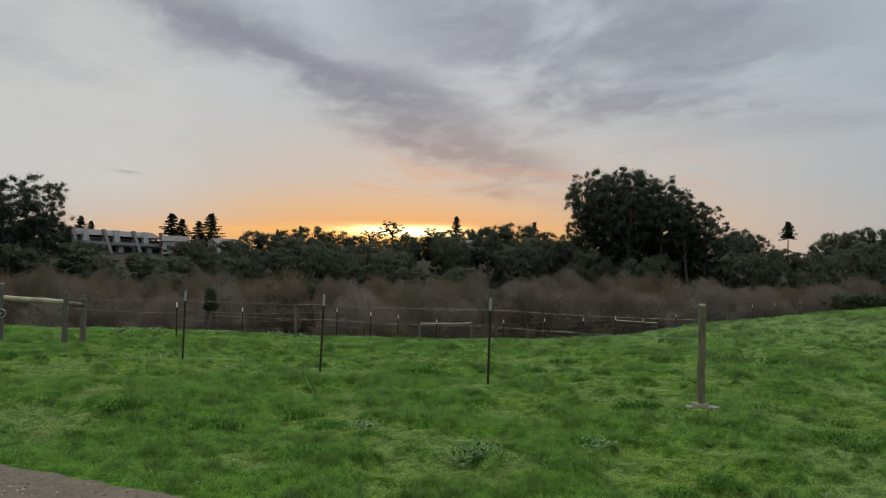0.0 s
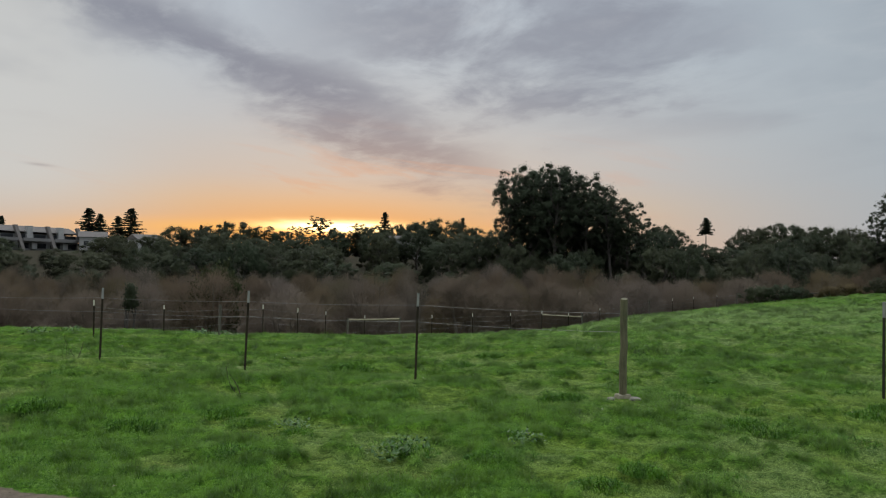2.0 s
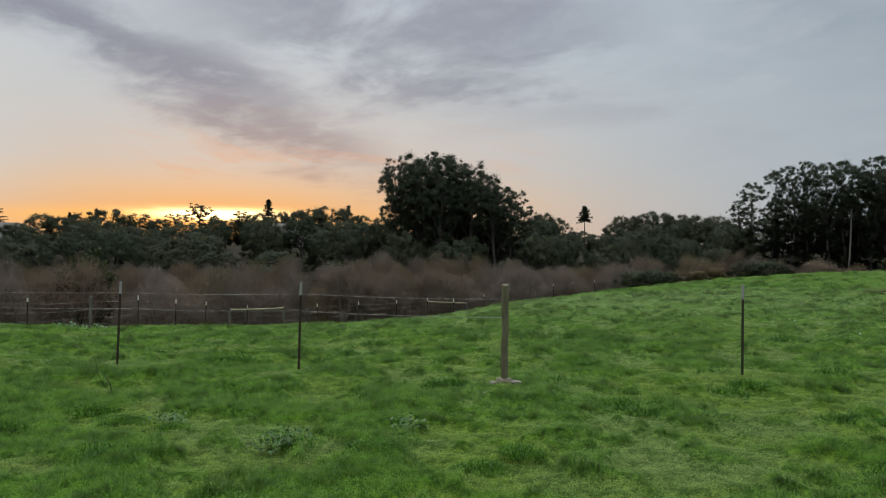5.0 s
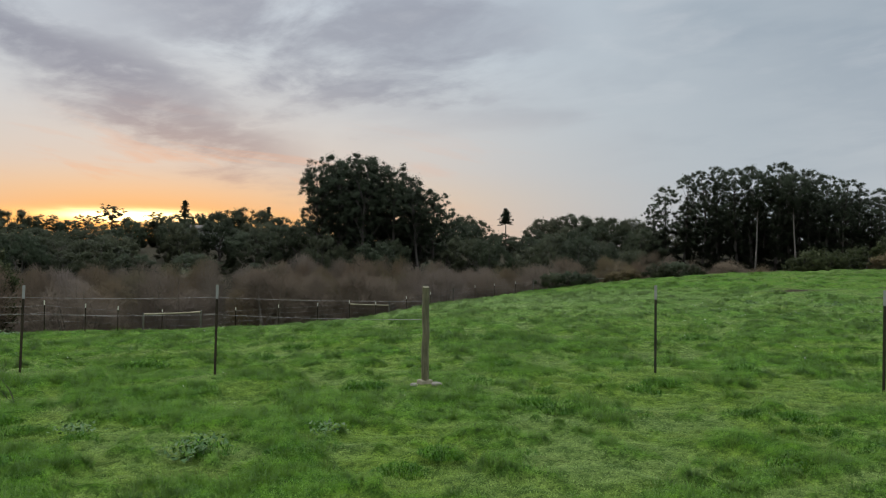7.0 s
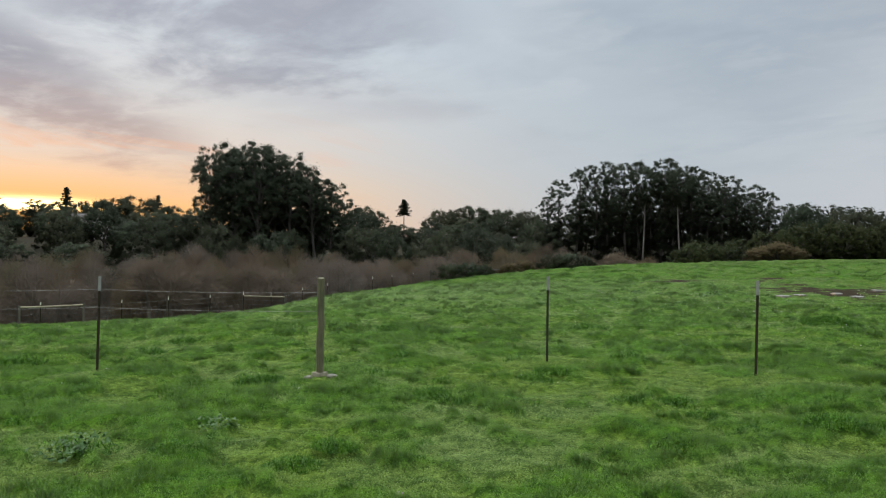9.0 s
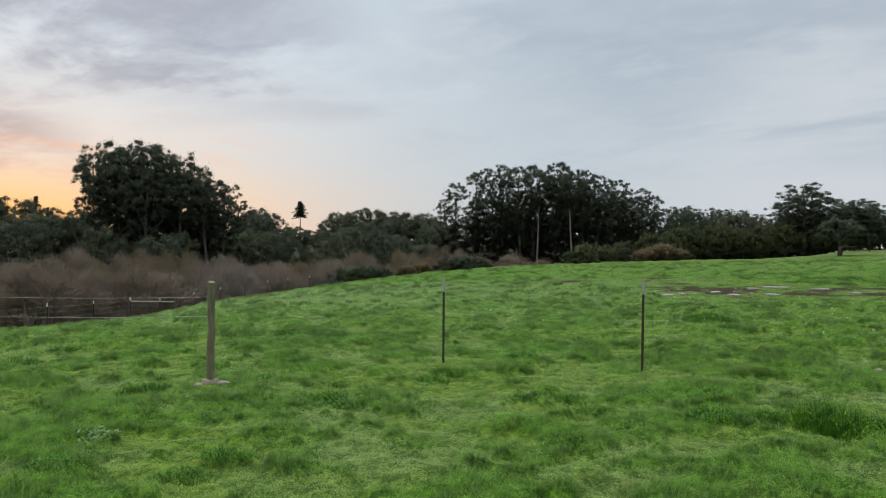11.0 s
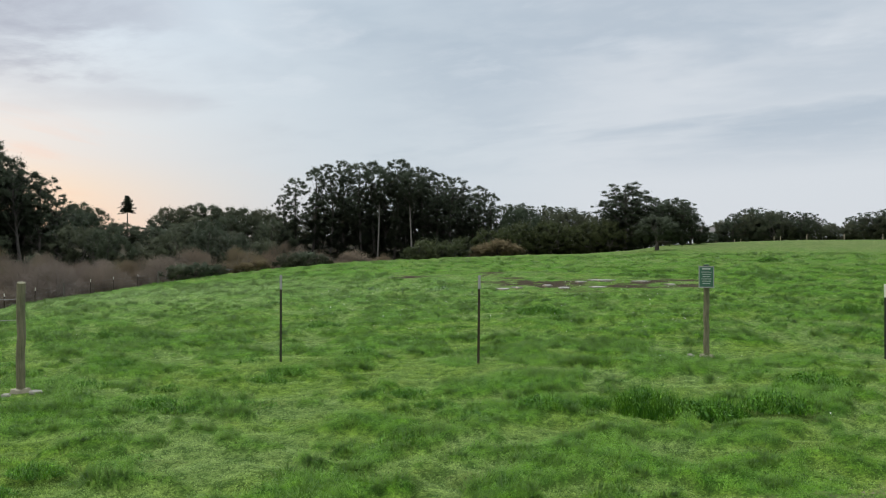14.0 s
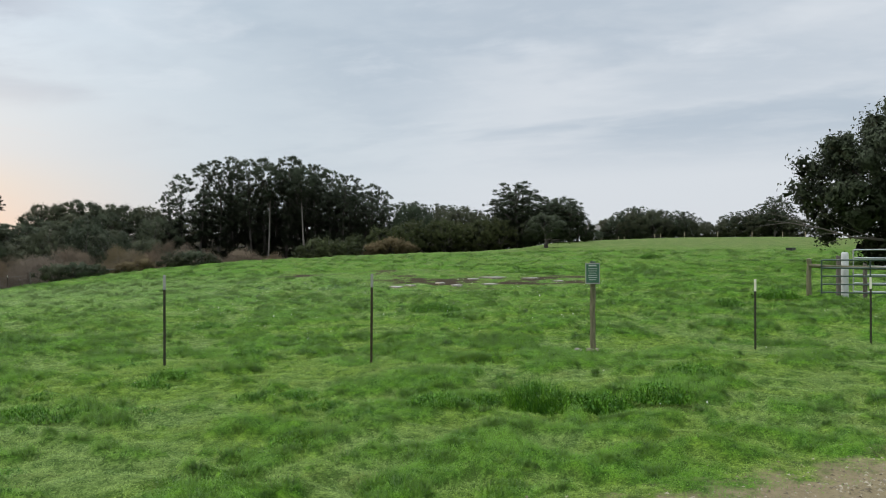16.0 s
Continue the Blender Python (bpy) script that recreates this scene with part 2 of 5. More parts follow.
M_PALEWALL = plain("pale_siding", (0.42, 0.415, 0.40), 0.85, 0.0, 0.1, 0.4)
M_ROOF = plain("dark_shingles", (0.15, 0.135, 0.125), 0.9, 0.0, 0.15, 0.8)
M_GLASS, _n, _b = material("dark_window_glass", 0.05)
_b.inputs["Base Color"].default_value = (0.02, 0.022, 0.025, 1)
M_TROUGH = plain("black_trough", (0.015, 0.015, 0.016), 0.5)
M_ROCK = plain("pale_stone", (0.26, 0.24, 0.20), 0.9, 0.0, 0.2, 9)


def grass_colour(n, pos):
    """Meadow colour: dewy pale, fresh and thatchy short sward, deep green tussocks."""
    a = n.noise(pos, 0.9, 5.0, 0.62, 0.3)
    b = n.step(n.noise(pos, 6.5, 6.0, 0.72, 0.3), 0.36, 0.64)
    t = n.add("ShaderNodeAttribute", attribute_name="tuft").outputs["Fac"]
    # dark ends of these mixes are lowered to paint in shade among the blades
    fresh = n.mix(b, (0.062, 0.122, 0.012), (0.222, 0.340, 0.046))
    deep = n.mix(b, (0.032, 0.112, 0.006), (0.138, 0.315, 0.019))
    dewy = n.mix(b, (0.080, 0.142, 0.030), (0.240, 0.332, 0.098))
    dew = n.step(n.noise(pos, 0.40, 4.0, 0.55, 0.4), 0.42, 0.60, 0.0, 0.85)
    short = n.mix(dew, fresh, dewy)
    thatch = n.mix(b, (0.110, 0.135, 0.024), (0.235, 0.270, 0.060))
    short = n.mix(n.step(n.noise(pos, 1.3, 5.0, 0.65, 0.6), 0.54, 0.66, 0.0, 0.4), short, thatch)
    col = n.mix(n.mul(t, n.step(a, 0.25, 0.55, 0.8, 1.0)), short, deep)
    brown = n.step(n.noise(pos, 2.1, 5.0, 0.6, 0.5), 0.62, 0.72, 0.0, 0.55)
    col = n.mix(n.mul(brown, n.minus(1.0, t)), col, (0.085, 0.070, 0.030))
    sx = n.add("ShaderNodeSeparateXYZ")
    n.put(sx.inputs[0], pos)
    slope = n.mul(n.bell(sx.outputs[0], 16.0, 13.0), n.bell(sx.outputs[1], 34.0, 15.0))
    col = n.mix(n.mul(slope, n.step(a, 0.3, 0.6, 0.35, 0.75)), col, n.mix(b, (0.150, 0.235, 0.070), (0.290, 0.400, 0.150)))
    # the grazed far field is dry and tawny
    far = n.add("ShaderNodeVectorMath", operation="LENGTH")
    n.put(far.inputs[0], pos)
    return n.mix(n.step(far.outputs["Value"], 85.0, 150.0, 0.0, 0.7), col, n.mix(n.step(n.noise(pos, 0.35, 6.0, 0.7), 0.38, 0.62), (0.100, 0.135, 0.036), (0.230, 0.235, 0.095)))


def meadow_ground():
    m, n, b = material("meadow_ground", 0.9)
    pos = where(n)
    s = n.add("ShaderNodeSeparateXYZ")
    n.put(s.inputs[0], pos)
    # ground darkened in colour for the shade under the grass
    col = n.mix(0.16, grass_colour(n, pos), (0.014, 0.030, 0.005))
    # sward texture that stays at plant size, its dark flecks painting shade between plants
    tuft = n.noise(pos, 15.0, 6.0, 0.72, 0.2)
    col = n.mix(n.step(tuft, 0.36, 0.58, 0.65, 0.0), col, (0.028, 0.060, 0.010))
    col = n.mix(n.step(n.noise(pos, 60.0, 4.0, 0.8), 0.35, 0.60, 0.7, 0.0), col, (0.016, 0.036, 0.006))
    bare = n.add("ShaderNodeAttribute", attribute_name="bare").outputs["Fac"]
    rag = n.noise(pos, 3.5, 6.0, 0.65)
    dirt = n.mix(n.noise(pos, 14.0, 6.0, 0.7), (0.055, 0.044, 0.032), (0.24, 0.195, 0.15))
    gravelly = n.step(s.outputs[0], 1.0, 4.0)
    dirt = n.mix(gravelly, dirt, n.mix(n.noise(pos, 30.0, 5.0, 0.75), (0.080, 0.064, 0.034), (0.31, 0.255, 0.155)))
    dirt = n.mix(n.step(n.noise(pos, 1.2, 6.0, 0.7), 0.45, 0.68, 0.0, 0.45), dirt, (0.25, 0.205, 0.135))
    mud = n.add("ShaderNodeAttribute", attribute_name="mud").outputs["Fac"]
    dirt = n.mix(mud, dirt, n.mix(n.noise(pos, 5.0, 5.0, 0.7), (0.012, 0.008, 0.004), (0.055, 0.040, 0.022)))
    mask = n.step(n.plus(bare, n.mul(n.minus(rag, 0.5), n.step(gravelly, 0.0, 1.0, 0.9, 1.7))), n.step(gravelly, 0.0, 1.0, 0.42, 0.30), n.step(gravelly, 0.0, 1.0, 0.58, 0.78))
    col = n.mix(mask, col, dirt)
    # woodland floor of the valley and far hills
    wild = n.add("ShaderNodeAttribute", attribute_name="wild").outputs["Fac"]
    floor = n.mix(n.noise(pos, 0.4, 6.0, 0.65), (0.022, 0.021, 0.013), (0.052, 0.044, 0.027))
    col = n.mix(wild, col, floor)
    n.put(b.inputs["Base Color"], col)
    b.inputs["Specular IOR Level"].default_value = 0.05
    bump(n, b, n.plus(tuft, n.mul(n.noise(pos, 40.0, 4.0, 0.7), 0.4)), 0.8, 0.05)
    return m


M_GROUND = meadow_ground()


def blade_material(name, lift=0.14, toward=(0.105, 0.190, 0.026), sward=True):
    m, n, b = material(name, 0.55)
    pos = where(n)
    col = n.mix(lift, grass_colour(n, pos), (0.19, 0.33, 0.042))
    r = island(n)
    col = n.mix(n.step(r, 0.0, 1.0, 0.0, 0.30 if sward else 0.8), col, toward)
    col = n.mix(n.step(r, 0.93, 0.97, 0.0, 0.2), col, (0.20, 0.22, 0.10))
    n.put(b.inputs["Base Color"], col)
    if sward:
        n.put(b.inputs["Normal"], n.add("ShaderNodeAttribute", attribute_name="sward").outputs["Vector"])
    b.inputs["Specular IOR Level"].default_value = 0.12
    return m


M_BLADE = blade_material("grass_blades")
M_TUFT = blade_material("tall_grass_blades", lift=0.0, toward=(0.018, 0.070, 0.007), sward=False)
M_WEED = leafy("weed_leaves", [(0.05, 0.11, 0.035), (0.10, 0.17, 0.07), (0.16, 0.22, 0.12)], rough=0.5)
M_FLOWER = plain("white_petals", (0.75, 0.75, 0.68), 0.7)
M_WATER, _n, _b = material("puddle_water", 0.28)
_b.inputs["Base Color"].default_value = (0.20, 0.175, 0.145, 1)


# ------------------------------------------------------------------ mesh helpers
class Geo:
    """Collects vertices and faces and makes one mesh of them."""

    def __init__(self):
        self.v, self.f, self.n = [], [], 0

    def add(self, verts, faces):
        verts = np.asarray(verts, float).reshape(-1, 3)
        self.v.append(verts)
        self.f += [tuple(i + self.n for i in q) for q in faces]
        self.n += len(verts)

    def tube(self, pts, radii, sides=6, cap=True):
        pts = [Vector(p) for p in pts]
        vs = []
        ref = Vector((0.31, 0.95, 0.05))
        for i, p in enumerate(pts):
            t = (pts[min(i + 1, len(pts) - 1)] - pts[max(i - 1, 0)]).normalized()
            if abs(t.dot(ref)) > 0.95:
                ref = Vector((1, 0, 0.1))
            s = t.cross(ref).normalized()
            u = s.cross(t)
            for k in range(sides):
                w = 2 * math.pi * k / sides
                vs.append(p + (s * math.cos(w) + u * math.sin(w)) * radii[i])
        fs = []
        for i in range(len(pts) - 1):
            for k in range(sides):
                fs.append((i * sides + k, i * sides + (k + 1) % sides, (i + 1) * sides + (k + 1) % sides, (i + 1) * sides + k))
        if cap:
            fs.append(tuple(range(sides))[::-1])
            fs.append(tuple(range((len(pts) - 1) * sides, len(pts) * sides)))
        self.add(vs, fs)

    def box(self, c, size, m=None, bev=0.0):
        bm = bmesh.new()
        bmesh.ops.create_cube(bm, size=1)
        bmesh.ops.scale(bm, vec=size, verts=bm.verts)
        if bev:
            bmesh.ops.bevel(bm, geom=bm.edges[:], offset=bev, segments=1, affect="EDGES")
        if m is not None:
            bmesh.ops.transform(bm, matrix=m, verts=bm.verts)
        bmesh.ops.translate(bm, vec=c, verts=bm.verts)
        bm.verts.index_update()
        self.add([v.co[:] for v in bm.verts], [[v.index for v in f.verts] for f in bm.faces])
        bm.free()

    def mesh(self, name, mat, smooth=False):
        me = bpy.data.meshes.new(name)
        me.from_pydata(np.concatenate(self.v).tolist(), [], self.f)
        me.materials.append(mat)
        if smooth:
            me.polygons.foreach_set("use_smooth", [True] * len(me.polygons))
        me.update()
        return me


def tri_mesh(name, tris, mat):
    """A mesh of loose triangles from an array of shape (n, 3, 3)."""
    tris = np.asarray(tris, np.float32)
    k = len(tris)
    me = bpy.data.meshes.new(name)
    me.vertices.add(3 * k), me.loops.add(3 * k), me.polygons.add(k)
    me.vertices.foreach_set("co", tris.ravel())
    me.loops.foreach_set("vertex_index", np.arange(3 * k, dtype=np.int32))
    me.polygons.foreach_set("loop_start", np.arange(0, 3 * k, 3, dtype=np.int32))
    me.materials.append(mat)
    me.update(calc_edges=True)
    return me


def part(name, me, parent, label=""):
    ob = new(name, me)
    ob.parent = parent
    return tagged(ob, label) if label else ob


def thing(name, m, label, category, group=""):
    ob = new(name)
    ob.matrix_basis = m
    return tagged(ob, label, category, group)


def polar(az, r):
    return r * math.sin(radians(az)), r * math.cos(radians(az))


# ------------------------------------------------------------------ ground
# crest of the meadow by bearing: bearing, distance, height, steepness
CREST = np.array([
    (-180, 100, -0.60, 2), (-90, 50, -0.30, 2), (-60, 36, -0.60, 2.2), (-27, 31, -0.87, 2.5), (-16, 33, -1.25, 2.5), (-9, 34, -1.55, 2.5),
    (3, 36, -1.68, 2.5), (9.6, 40, -1.86, 2.5), (13.6, 42, -1.68, 2.5), (15.5, 44, -1.51, 2.5), (19.3, 52, -1.30, 2.3), (23.2, 60, -1.12, 2.2),
    (27, 70, -0.92, 2), (33, 85, -0.26, 2), (39.5, 95, 0.50, 2), (45, 102, 0.80, 2), (52, 112, 1.25, 1.8), (56, 120, 1.40, 1.7),
    (59, 130, 1.90, 1.6), (62.3, 170, 3.40, 1.6), (70, 220, 4.90, 1.5), (77, 240, 5.20, 1.5), (83, 220, 4.20, 1.5), (100, 180, 2.50, 1.6), (140, 120, 0.00, 2), (180, 100, -0.60, 2)])
TRACK = np.array([(-30, 19), (-12, 10.2), (-6, 7.35), (-3.46, 6.24), (-1.73, 5.42), (0.5, 4.55), (2.5, 3.65), (4.2, 2.62), (5.3, 1.88), (6.5, 1.30), (7.3, 0.78), (9.5, -0.7), (14, -4.2), (30, -18)])


def smooth(x):
    x = np.clip(x, 0, 1)
    return x * x * (3 - 2 * x)


def hash2(i, j, seed):
    h = np.sin(i * 127.1 + j * 311.7 + seed * 74.7) * 43758.5453
    return h - np.floor(h)


def value_noise(x, y, scale, seed=0):
    x, y = np.asarray(x) * scale, np.asarray(y) * scale
    i, j = np.floor(x), np.floor(y)
    u, v = smooth(x - i), smooth(y - j)
    a, b, c, d = hash2(i, j, seed), hash2(i + 1, j, seed), hash2(i, j + 1, seed), hash2(i + 1, j + 1, seed)
    return (a * (1 - u) + b * u) * (1 - v) + (c * (1 - u) + d * u) * v


def land(x, y):
    """Height of the land without hummocks."""
    x, y = np.asarray(x, float), np.asarray(y, float)
    r = np.hypot(x, y)
    az = np.degrees(np.arctan2(x, y))
    rc, zc, p = (np.interp(az, CREST[:, 0], CREST[:, k]) for k in (1, 2, 3))
    meadow = zc * np.minimum(r / rc, 1) ** p
    valley = zc - 1.1 * smooth((r - rc) / 14) + (-7.6 - zc) * smooth((r - rc - 8) / 34) + 13.0 * smooth((r - 100) / 145) + 4.0 * smooth((r - 235) / 120)
    plateau = zc - 0.8 * smooth((r - rc + 2) / 70)
    w = smooth((az - 36) / 18)
    w = np.where(az < -90, smooth((-az - 90) / 40), w)
    beyond = valley * (1 - w) + plateau * w
    return np.where(r < rc, meadow, beyond)


def track_depth(x, y):
    """Metres inside the bare track that runs past the camera (negative: on the meadow)."""
    edge = np.interp(x, TRACK[:, 0], TRACK[:, 1])
    return (edge - y) * 0.86 - 0.04


# trampled mud: bearing, distance, half width, half depth, strength
MUD = [(43.0, 40.0, 1.4, 2.4, 0.8), (45.2, 40.3, 1.6, 2.4, 0.8), (49.4, 35.0, 1.2, 3.4, 0.8), (51.4, 35.8, 1.9, 4.6, 0.95), (54.2, 35.4, 2.4, 4.8, 1.0), (56.8, 35.2, 2.7, 4.6, 1.0), (59.6, 34.6, 2.0, 3.8, 1.0), (62.0, 34.4, 1.8, 3.6, 0.95),
       (50.5, 43.0, 2.6, 1.8, 0.55), (53.5, 42.5, 1.8, 1.6, 0.55), (24.0, 6.3, 0.12, 0.09, 0.9), (21.2, 6.35, 0.10, 0.08, 0.9), (33.0, 7.2, 0.12, 0.08, 0.8), (-26.8, 8.3, 0.16, 0.12, 0.8), (-22.2, 8.0, 0.15, 0.12, 0.8)]


def mud_amount(x, y):
    b = np.zeros_like(np.asarray(x, float))
    for az, r, w, deep, k in MUD:
        cx, cy = polar(az, r)
        tx, ty = math.cos(radians(az)), -math.sin(radians(az))
        dx, dy = x - cx, y - cy
        across, along = dx * tx + dy * ty, -dx * ty + dy * tx
        b = np.maximum(b, k * np.exp(-1.2 * ((across / w) ** 2 + (along / deep) ** 2)))
    return b


FOOTS = [(*polar(a, r), z) for a, r, z in ((-18.2, 14.87, -0.11), (-8.72, 12.75, -0.067), (3.45, 11.3, -0.02), (18.35, 10.35, -0.02), (34.66, 11.75, 0.01), (48.76, 11.2, 0.03), (64.45, 13.0, -0.01), (75.15, 14.0, -0.025), (81.95, 15.6, -0.03), (-29.35, 20.5, -0.22), (-25.65, 20.5, -0.31), (-24.55, 21.2, -0.41))]


def tuftness(x, y):
    """0 on the short sward, 1 on the rank tussocks."""
    wx, wy = x + 0.45 * value_noise(x, y, 2.3, 21), y + 0.45 * value_noise(x, y, 2.3, 22)
    wx, wy = wx + 0.14 * value_noise(x, y, 7.0, 23), wy + 0.14 * value_noise(x, y, 7.0, 24)
    patch = value_noise(x, y, 0.30, 8)
    big = value_noise(wx, wy, 1.5, 1) * 0.62 + patch * 0.38
    small = value_noise(wx + 9, wy - 4, 3.8, 6) * 0.72 + (1 - patch) * 0.28
    return np.maximum(smooth((big - 0.56) / 0.09), 0.8 * smooth((small - 0.60) / 0.09))


def hummock(x, y):
    r = np.hypot(x, y)
    h = 0.075 * (1 + 0.35 * smooth((r - 12) / 14)) * tuftness(x, y) + 0.07 * (value_noise(x, y, 4.4, 2) - 0.5) + 0.09 * (value_noise(x, y, 0.9, 4) - 0.5) + 0.12 * (value_noise(x, y, 0.28, 3) - 0.5) - 0.04
    fade = smooth((r - 2.0) / 3.0) * (1 - smooth((r - 150) / 100))
    extra = 0.0
    for px, py, pz in FOOTS:
        d = np.hypot(x - px, y - py)
        fade = fade * smooth((d - 0.2) / 1.3)
        extra = extra + (pz - float(land(px, py))) * np.exp(-(d / 1.3) ** 2)
    trod = np.minimum(1, 3.0 * mud_amount(x, y)) * (r > 20)
    h = h * (1 - trod) + (0.04 + 0.035 * (np.clip(r, 30, 44) - 35)) * trod
    return h * fade * (1 - 0.9 * smooth((track_depth(x, y) + 0.7) / 0.7)) + extra


def ground_z(x, y):
    z = land(x, y) + hummock(x, y)
    return float(z) if np.ndim(z) == 0 else z


def bare_amount(x, y):
    d = track_depth(x, y)
    b = smooth((d + np.where(np.asarray(x) < 0, 0.26, 0.75)) / np.where(np.asarray(x) < 0, 0.36, 1.5))
    b = np.where(d > 4.2, b * (1 - smooth((d - 4.2) / 0.8)), b)
    m = mud_amount(x, y)
    return np.maximum(b, np.clip(m + 1.9 * m * (value_noise(x, y, 0.8, 41) + 0.7 * value_noise(x, y, 2.2, 42) - 1.0), 0, 1))


def build_ground():
    az = np.radians(np.concatenate([np.arange(-180, -36, 3.0), np.arange(-36, 92, 0.36), np.arange(92, 180, 3.0)]))
    rad = [0.0, 1.0, 2.0, 3.0]
    while rad[-1] < 3500:
        r = rad[-1]
        rad.append(r + (0.11 if r < 14 else 0.006 * r if r < 60 else 0.022 * r if r < 500 else 0.12 * r))
    rad = np.array(rad[1:])
    A, R = np.meshgrid(az, rad)
    X, Y = R * np.sin(A), R * np.cos(A)
    Z = ground_z(X, Y)
    nr, na = R.shape
    verts = np.concatenate([[(0, 0, ground_z(0.0, 0.0))], np.stack([X, Y, Z], -1).reshape(-1, 3)])
    i, j = np.meshgrid(np.arange(nr - 1), np.arange(na), indexing="ij")
    j2 = (j + 1) % na
    quads = np.stack([1 + i * na + j, 1 + i * na + j2, 1 + (i + 1) * na + j2, 1 + (i + 1) * na + j], -1).reshape(-1, 4)
    fan = [(0, 1 + (k + 1) % na, 1 + k) for k in range(na)]
    me = bpy.data.meshes.new("ground")
    me.from_pydata(verts.tolist(), [], quads.tolist() + fan)
    me.polygons.foreach_set("use_smooth", [True] * len(me.polygons))
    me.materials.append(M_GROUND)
    bare = me.attributes.new("bare", "FLOAT", "POINT")
    bare.data.foreach_set("value", bare_amount(verts[:, 0], verts[:, 1]).astype(np.float32))
    tuft = me.attributes.new("tuft", "FLOAT", "POINT")
    tuft.data.foreach_set("value", tuftness(verts[:, 0], verts[:, 1]).astype(np.float32))
    mud = me.attributes.new("mud", "FLOAT", "POINT")
    mud.data.foreach_set("value", (mud_amount(verts[:, 0], verts[:, 1]) > 0.02).astype(np.float32))
    rr, aa = np.hypot(verts[:, 0], verts[:, 1]), np.degrees(np.arctan2(verts[:, 0], verts[:, 1]))
    rc = np.interp(aa, CREST[:, 0], CREST[:, 1])
    wild = smooth((rr - rc - 6) / 10) * (1 - smooth((aa - 50) / 12))
    at = me.attributes.new("wild", "FLOAT", "POINT")
    at.data.foreach_set("value", wild.astype(np.float32))
    me.update()
    tagged(new("ground", me), "uneven green meadow falling away to a wooded valley", "ground", kind="structure")


build_ground()
rng = np.random.default_rng(7)


# ------------------------------------------------------------------ grass
def blades(x, y, z, height, width, lean, rng):
    """One bent-looking triangle a blade."""
    k = len(x)
    a = rng.uniform(0, 2 * np.pi, k)
    b = a + np.pi / 2 + rng.normal(0, 0.5, k)
    base = np.stack([x, y, z - 0.01], -1)
    side = np.stack([np.cos(a), np.sin(a), np.zeros(k)], -1) * (width / 2)[:, None]
    off = np.stack([np.cos(b) * lean, np.sin(b) * lean, np.ones(k) * np.sqrt(np.maximum(1 - lean ** 2, 0.05))], -1) * height[:, None]
    return np.stack([base - side, base + side, base + off], 1)


def leaflets(x, y, z, size, rng):
    """Small clover-like leaves at random tilts close to the ground."""
    k = len(x)
    a = rng.uniform(0, 2 * np.pi, k)
    up = rng.normal(0, 0.55, (k, 2))
    c = np.stack([x, y, z], -1)
    e1 = np.stack([np.cos(a), np.sin(a), up[:, 0]], -1) * size[:, None]
    e2 = np.stack([-np.sin(a), np.cos(a), up[:, 1]], -1) * size[:, None]
    return np.stack([c - e1 * 0.5 - e2 * 0.3, c + e1 * 0.5 - e2 * 0.3, c + e2 * 0.6], 1)


def sward_normal(x, y, eps=0.10):
    """Upward normals of the tussocky sward."""
    gx = (ground_z(x + eps, y) - ground_z(x - eps, y)) / (2 * eps)
    gy = (ground_z(x, y + eps) - ground_z(x, y - eps)) / (2 * eps)
    v = np.stack([-1.5 * gx, -1.5 * gy, np.ones_like(gx)], -1)
    return v / np.linalg.norm(v, axis=1)[:, None]


